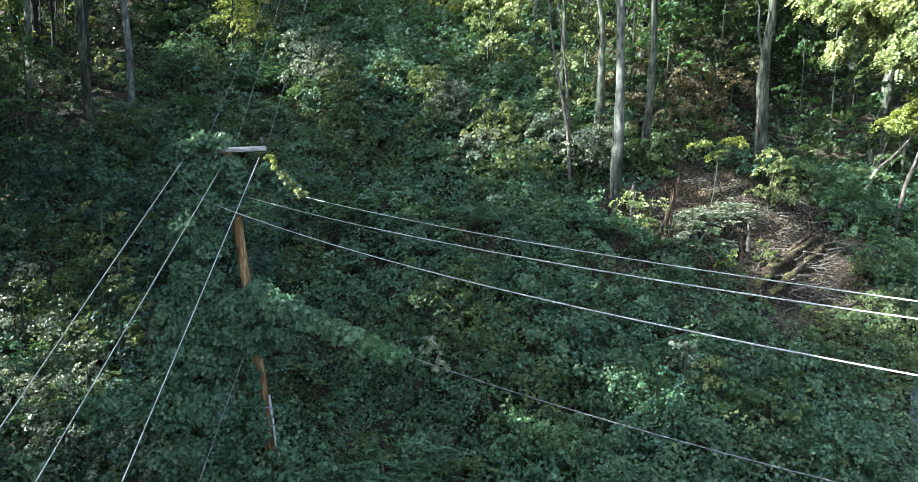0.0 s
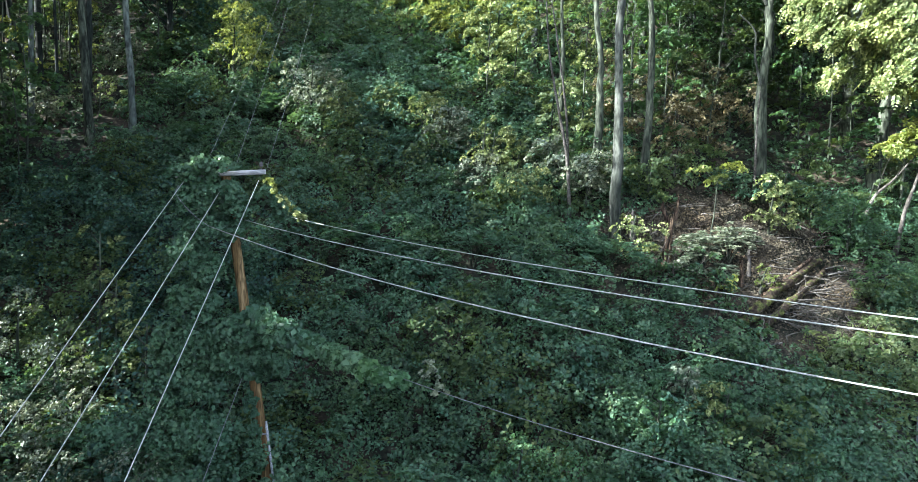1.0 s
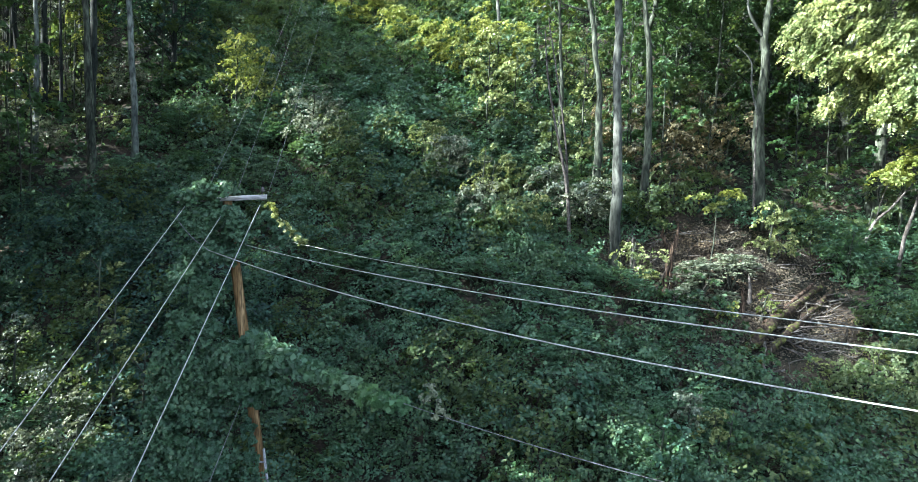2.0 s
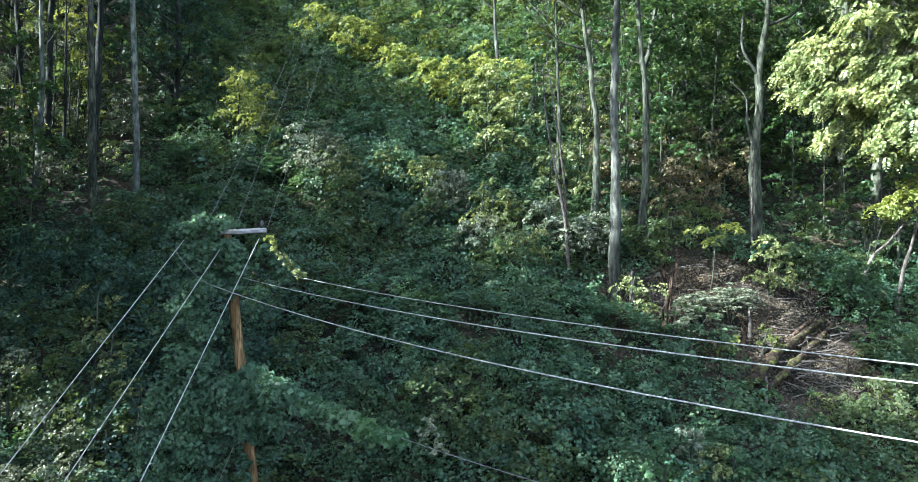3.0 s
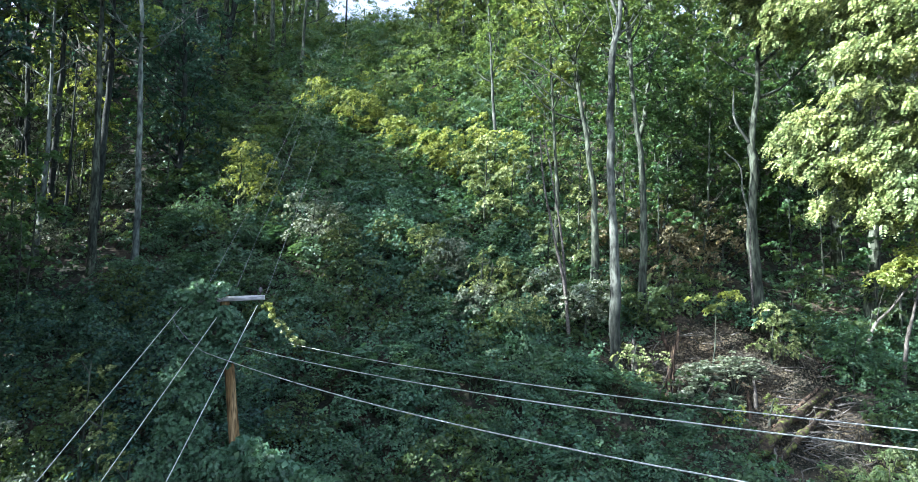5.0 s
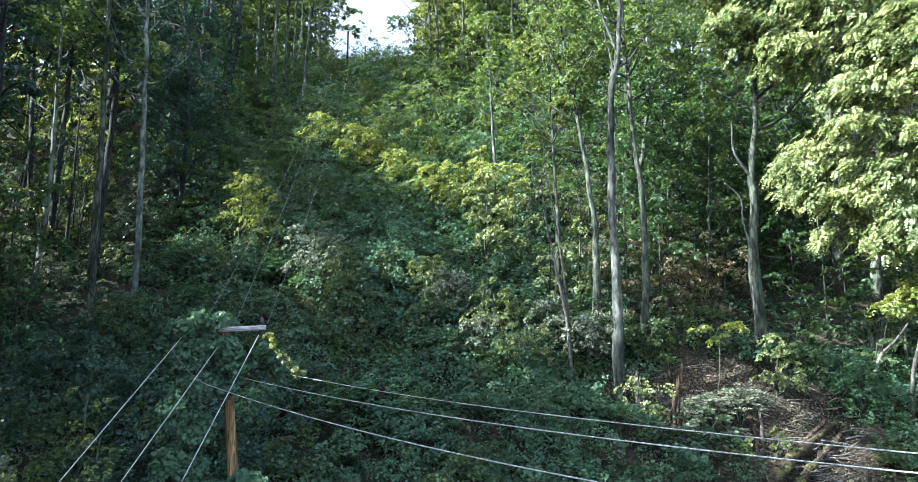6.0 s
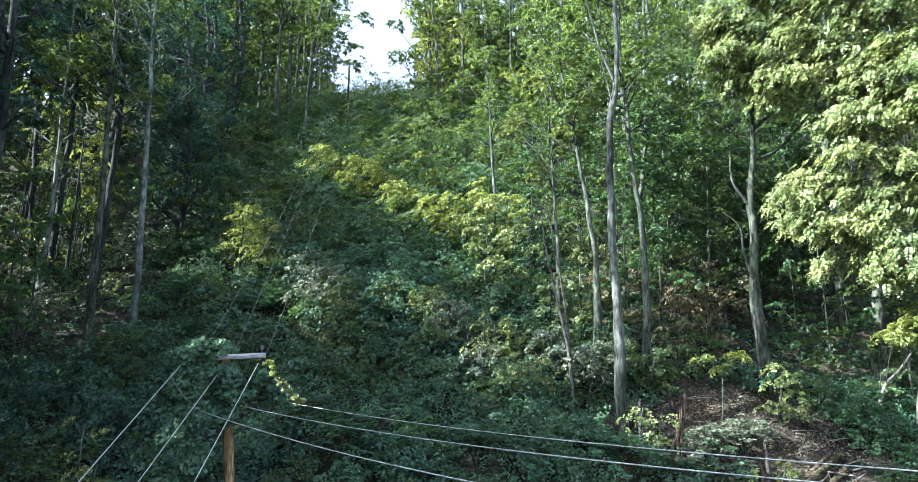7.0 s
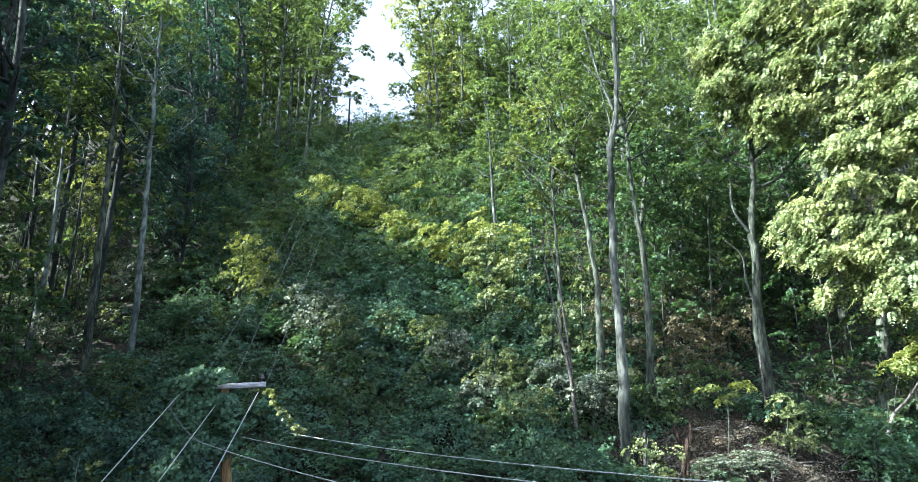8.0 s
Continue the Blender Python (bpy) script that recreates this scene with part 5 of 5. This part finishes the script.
vine("vine", [(-4.98 + 0.13 * k, 18.25, 10.7 - 0.125 * k + 0.04 * (k % 2), 0.15, 0.1, 0.12, 5 + 2 * (k // 4)) for k in range(6)], 405, 0.12, 7, "pale vine strand trailing down to the service line", 0.4, LEAF_BRIGHT)
# Pale tuft in place of a sunlit bush top, lightness in the leaf colour
vine("vine", [(*(a + (b - a) * t + [0, -0.1, 0.1 - 0.22 * k]), 0.2, 0.2, 0.22, 7) for k, t in enumerate((0.50, 0.51, 0.53))], 404, 0.09, 9, "few pale leaves on the cable, standing in for a bush top", 0.4, LEAF_GREY)
s = Shape()
add_tube(s, smooth_path([(-7.87, 18.55, 11.0), (-7.91, 18.5, 10.75), (-7.48, 18.5, 10.22), (-7.03, 18.5, 9.88)], 24), 0.009, 6)
tagged(new("jumper_wire", s.mesh("jumper_wire", CABLE, True)), "looping jumper wire beside the crossarm", "power line", "overhead lines")


# ---------------------------------------------------------------- dead wood on the bank
def log(a, b, r0, r1, label, material, seed, bend=0.2):
    rng = np.random.default_rng(seed)
    a, b = np.array(a, float), np.array(b, float)
    mid = (a + b) / 2 + rng.normal(0, bend, 3) * [1, 1, 0.4]
    s = Shape()
    core = smooth_path([(0, 0, 0), mid - a, b - a], 22)
    core[1:-1] += rng.normal(0, r0 * 0.12, (20, 3))
    add_tube(s, core, np.linspace(r0, r1, 22) * rng.uniform(0.8, 1.15, 22), 12, 0.14, rng)
    ob = new("fallen_log", s.mesh("fallen_log", material, True))
    ob.location = a
    return tagged(ob, label, "log", "fallen logs")


def on_ground(x, y, h):
    return (x, y, gz(x, y) + h)


log(on_ground(12.0, 27.5, 0.25), on_ground(16.9, 30.6, 0.35), 0.27, 0.13, "fallen mossy log lying up the bank", MOSSY, 501)
log(on_ground(12.45, 27.2, 0.25), on_ground(17.2, 30.35, 0.3), 0.20, 0.10, "fallen mossy log lying up the bank", MOSSY, 502)
log(on_ground(13.5, 28.9, 0.35), on_ground(16.4, 30.5, 0.5), 0.13, 0.07, "rotten brown log resting on the mossy logs", ROTTEN, 506, 0.1)
log(on_ground(12.3, 26.4, 0.1), on_ground(12.9, 27.6, 0.75), 0.07, 0.05, "pale broken limb leaning on the logs", DEADWOOD, 504, 0.05)
log(on_ground(12.7, 26.7, 0.15), on_ground(13.4, 26.9, 0.3), 0.06, 0.04, "pale broken limb leaning on the logs", DEADWOOD, 507, 0.05)
log(on_ground(13.6, 28.9, 0.2), on_ground(16.8, 28.6, 0.35), 0.05, 0.02, "grey fallen limb across the logs", DEADWOOD, 505)


def brush_top(x, y, way, length, seed):
    """A bare forked branch of a fallen tree top."""
    q = np.random.default_rng(seed)
    s = Shape()
    d = unit(np.array(way, float)) * length
    core = smooth_path([(0, 0, 0), d * 0.5 + q.normal(0, 0.12, 3), d + [0, 0, -0.1]], 8)
    add_tube(s, core, np.linspace(0.035, 0.012, 8), 5)
    for _ in range(5):
        k = q.integers(2, 7)
        e = core[k] + unit(d / length + q.normal(0, 0.55, 3)) * q.uniform(0.4, 1.0) * length * 0.5
        add_tube(s, smooth_path([core[k], (core[k] + e) / 2 + q.normal(0, 0.06, 3), e], 5), np.linspace(0.018, 0.007, 5), 4)
    ob = new("dead_branch", s.mesh("dead_branch", DEADWOOD, True))
    ob.location = (x, y, gz(x, y) + 0.25)
    tagged(ob, "bare grey forked branch of a fallen tree top", "branch", "dead branches")


for k in range(18):
    q = np.random.default_rng(900 + k)
    t = q.random()
    brush_top(13.6 + 3.2 * t + q.normal(0, 0.25), 27.9 + 2.0 * t + q.normal(0, 0.3), (q.normal(0.9, 0.45), q.normal(-0.55, 0.4), q.normal(0.12, 0.3)), q.uniform(1.1, 2.3), 930 + k)
for k in range(22):                      # heap of dry sticks above the drive
    q = np.random.default_rng(960 + k)
    brush_top(14.3 + q.normal(0, 0.45), 22.2 + q.normal(0, 0.6), (q.normal(0.1, 0.5), q.normal(0.3, 0.5), q.normal(0.35, 0.3)), q.uniform(0.7, 1.3), 990 + k)
for k in range(150):
    q = np.random.default_rng(520 + k)
    x, y = (q.uniform(12.3, 17.8), q.uniform(25.6, 30.2)) if k < 60 else (q.uniform(8.5, 18), q.uniform(29.5, 34.5))
    d = unit(np.array([q.normal(0.5, 0.6), q.normal(-0.2, 0.6), q.uniform(-0.2, 0.6)])) * q.uniform(0.6, 2.0)
    s = Shape()
    add_tube(s, smooth_path([(0, 0, 0), d * 0.5 + q.normal(0, 0.1, 3), d], 6), np.linspace(q.uniform(0.018, 0.04), 0.008, 6), 5)
    ob = new("dead_branch", s.mesh("dead_branch", DEADWOOD, True))
    ob.location = (x, y, gz(x, y) + 0.1)
    tagged(ob, "bare grey dead branch lying in the brush", "branch", "dead branches")
for k, (x, y, h, r, dx, mat) in enumerate([(9.5, 30.5, 2.1, 0.13, 0.42, ROTTEN), (9.85, 30.8, 1.6, 0.09, 0.1, ROTTEN), (8.25, 31.4, 1.7, 0.13, 0.03, DEADWOOD), (10.3, 32.6, 1.3, 0.14, -0.25, ROTTEN), (12.9, 30.0, 0.9, 0.10, 0.1, ROTTEN),
                                     (13.5, 30.6, 1.0, 0.09, 0.05, DEADWOOD), (11.0, 33.6, 1.0, 0.1, 0.2, ROTTEN)]):
    q = np.random.default_rng(560 + k)
    s = Shape()
    p = smooth_path([(0, 0, -0.3), (0.05 + 0.15 * dx, 0, h * 0.5), (dx, 0.1, h)], 12)
    add_tube(s, p, np.linspace(r * 1.35, r * 0.6, 12) * q.uniform(0.8, 1.15, 12), 10, 0.14, q)
    for j in range(4):                   # splinters at the broken top
        w = np.array([r * 0.4 * math.cos(j * 1.6), r * 0.4 * math.sin(j * 1.6), 0])
        add_tube(s, [p[-2] + w, p[-1] + w * 1.1 + [0, 0, q.uniform(0.1, 0.45)]], [r * 0.35, 0.008], 4)
    ob = new("tree_stump", s.mesh("tree_stump", mat, True))
    ob.location = (x, y, gz(x, y))
    tagged(ob, "splintered rotten brown stump standing on the bare bank" if mat is ROTTEN else "weathered grey stump standing on the bank", "stump", "stumps")


def rhododendron(x, y, h, reach, heads, seed):
    """An evergreen shrub: bent stems, each tipped with a whorl of long drooping leaves."""
    q = np.random.default_rng(seed)
    z = gz(x, y)
    ob = thing("rhododendron", (x, y, z), "grey-green shrub with whorls of long leaves on the bare bank", "shrub", "evergreen shrubs on the bank")
    ps, ns, al = [], [], []
    for k in range(heads):
        a, w = q.uniform(0, 2 * np.pi), reach * math.sqrt(q.random())
        tip = np.array([w * math.cos(a), w * math.sin(a), h * (1 - 0.55 * (w / reach) ** 2) * q.uniform(0.75, 1.05)])
        if k % 3 == 0:
            st = Shape()
            add_tube(st, smooth_path([(0, 0, -0.2), tip * [0.4, 0.4, 0.45], tip], 5), np.linspace(0.03, 0.01, 5), 4)
            part("stem", st.mesh("stem", BARK), ob)
        n = 13
        th = np.arange(n) * 2 * np.pi / n + q.uniform(0, 1)
        d = unit(np.stack([np.cos(th), np.sin(th), q.uniform(-0.35, 0.55, n)], -1) + tip / (np.linalg.norm(tip) + 0.1) * 0.3)
        ps.append(tip + d * 0.11)
        al.append(d)
        ns.append(unit(np.cross(np.cross(d, [0, 0, 1.0]), d) + [-0.45, -0.4, 0] + q.normal(0, 0.15, (n, 3))))
    v, f = leaves(np.concatenate(ps), np.concatenate(ns), q.uniform(0.16, 0.25, len(ps) * 13), q, 0.17, 0.06, np.concatenate(al))
    part("foliage", mesh_of("foliage", v, f, LEAF_GREY), ob)


for k, (x, y, h, reach, heads) in enumerate([(10.9, 30.6, 1.8, 1.1, 80), (11.6, 31.1, 1.5, 0.9, 50), (12.9, 31.4, 1.8, 1.1, 80), (13.8, 31.8, 1.3, 0.8, 40), (10.3, 30.0, 1.2, 0.9, 50), (12.2, 30.2, 1.0, 0.7, 34)]):
    rhododendron(x, y, h, reach, heads, 880 + k)
q = np.random.default_rng(77)
n = 90000
lx, ly = q.uniform(6, 23, n), q.uniform(25, 37, n)
ok = q.random(n) < bare(lx, ly)
lx, ly = lx[ok], ly[ok]
v, f = leaves(np.stack([lx, ly, ground_z(lx, ly) + 0.03], -1), SLOPE_N + q.normal(0, 0.35, (len(lx), 3)), q.uniform(0.07, 0.16, len(lx)), q)
tagged(new("leaf_litter", mesh_of("leaf_litter", v, f, LEAF_LITTER)), "dry brown leaf litter scattered on the bare bank", "leaf litter", kind="stuff")

# ---------------------------------------------------------------- drive at the foot of the slope
ds = Shape()
dy = np.linspace(6, 24, 24)
lo = road_edge(dy)
dv = np.concatenate([np.stack([lo, dy, ground_z(lo, dy) + 0.35], -1), np.stack([lo + 4.5, dy, ground_z(lo + 4.5, dy) + 0.35], -1),
                     np.stack([lo, dy, ground_z(lo, dy) - 0.3], -1), np.stack([lo + 4.5, dy, ground_z(lo + 4.5, dy) - 0.3], -1)])
j = np.arange(23)
ds.add(dv, np.concatenate([np.stack([j, j + 24, j + 25, j + 1], -1), np.stack([j + 48, j, j + 1, j + 49], -1), np.stack([j + 24, j + 72, j + 73, j + 25], -1)]))
tagged(new("road", ds.mesh("road", ASPHALT)), "worn blue-grey asphalt drive at the foot of the slope", "road", kind="structure")
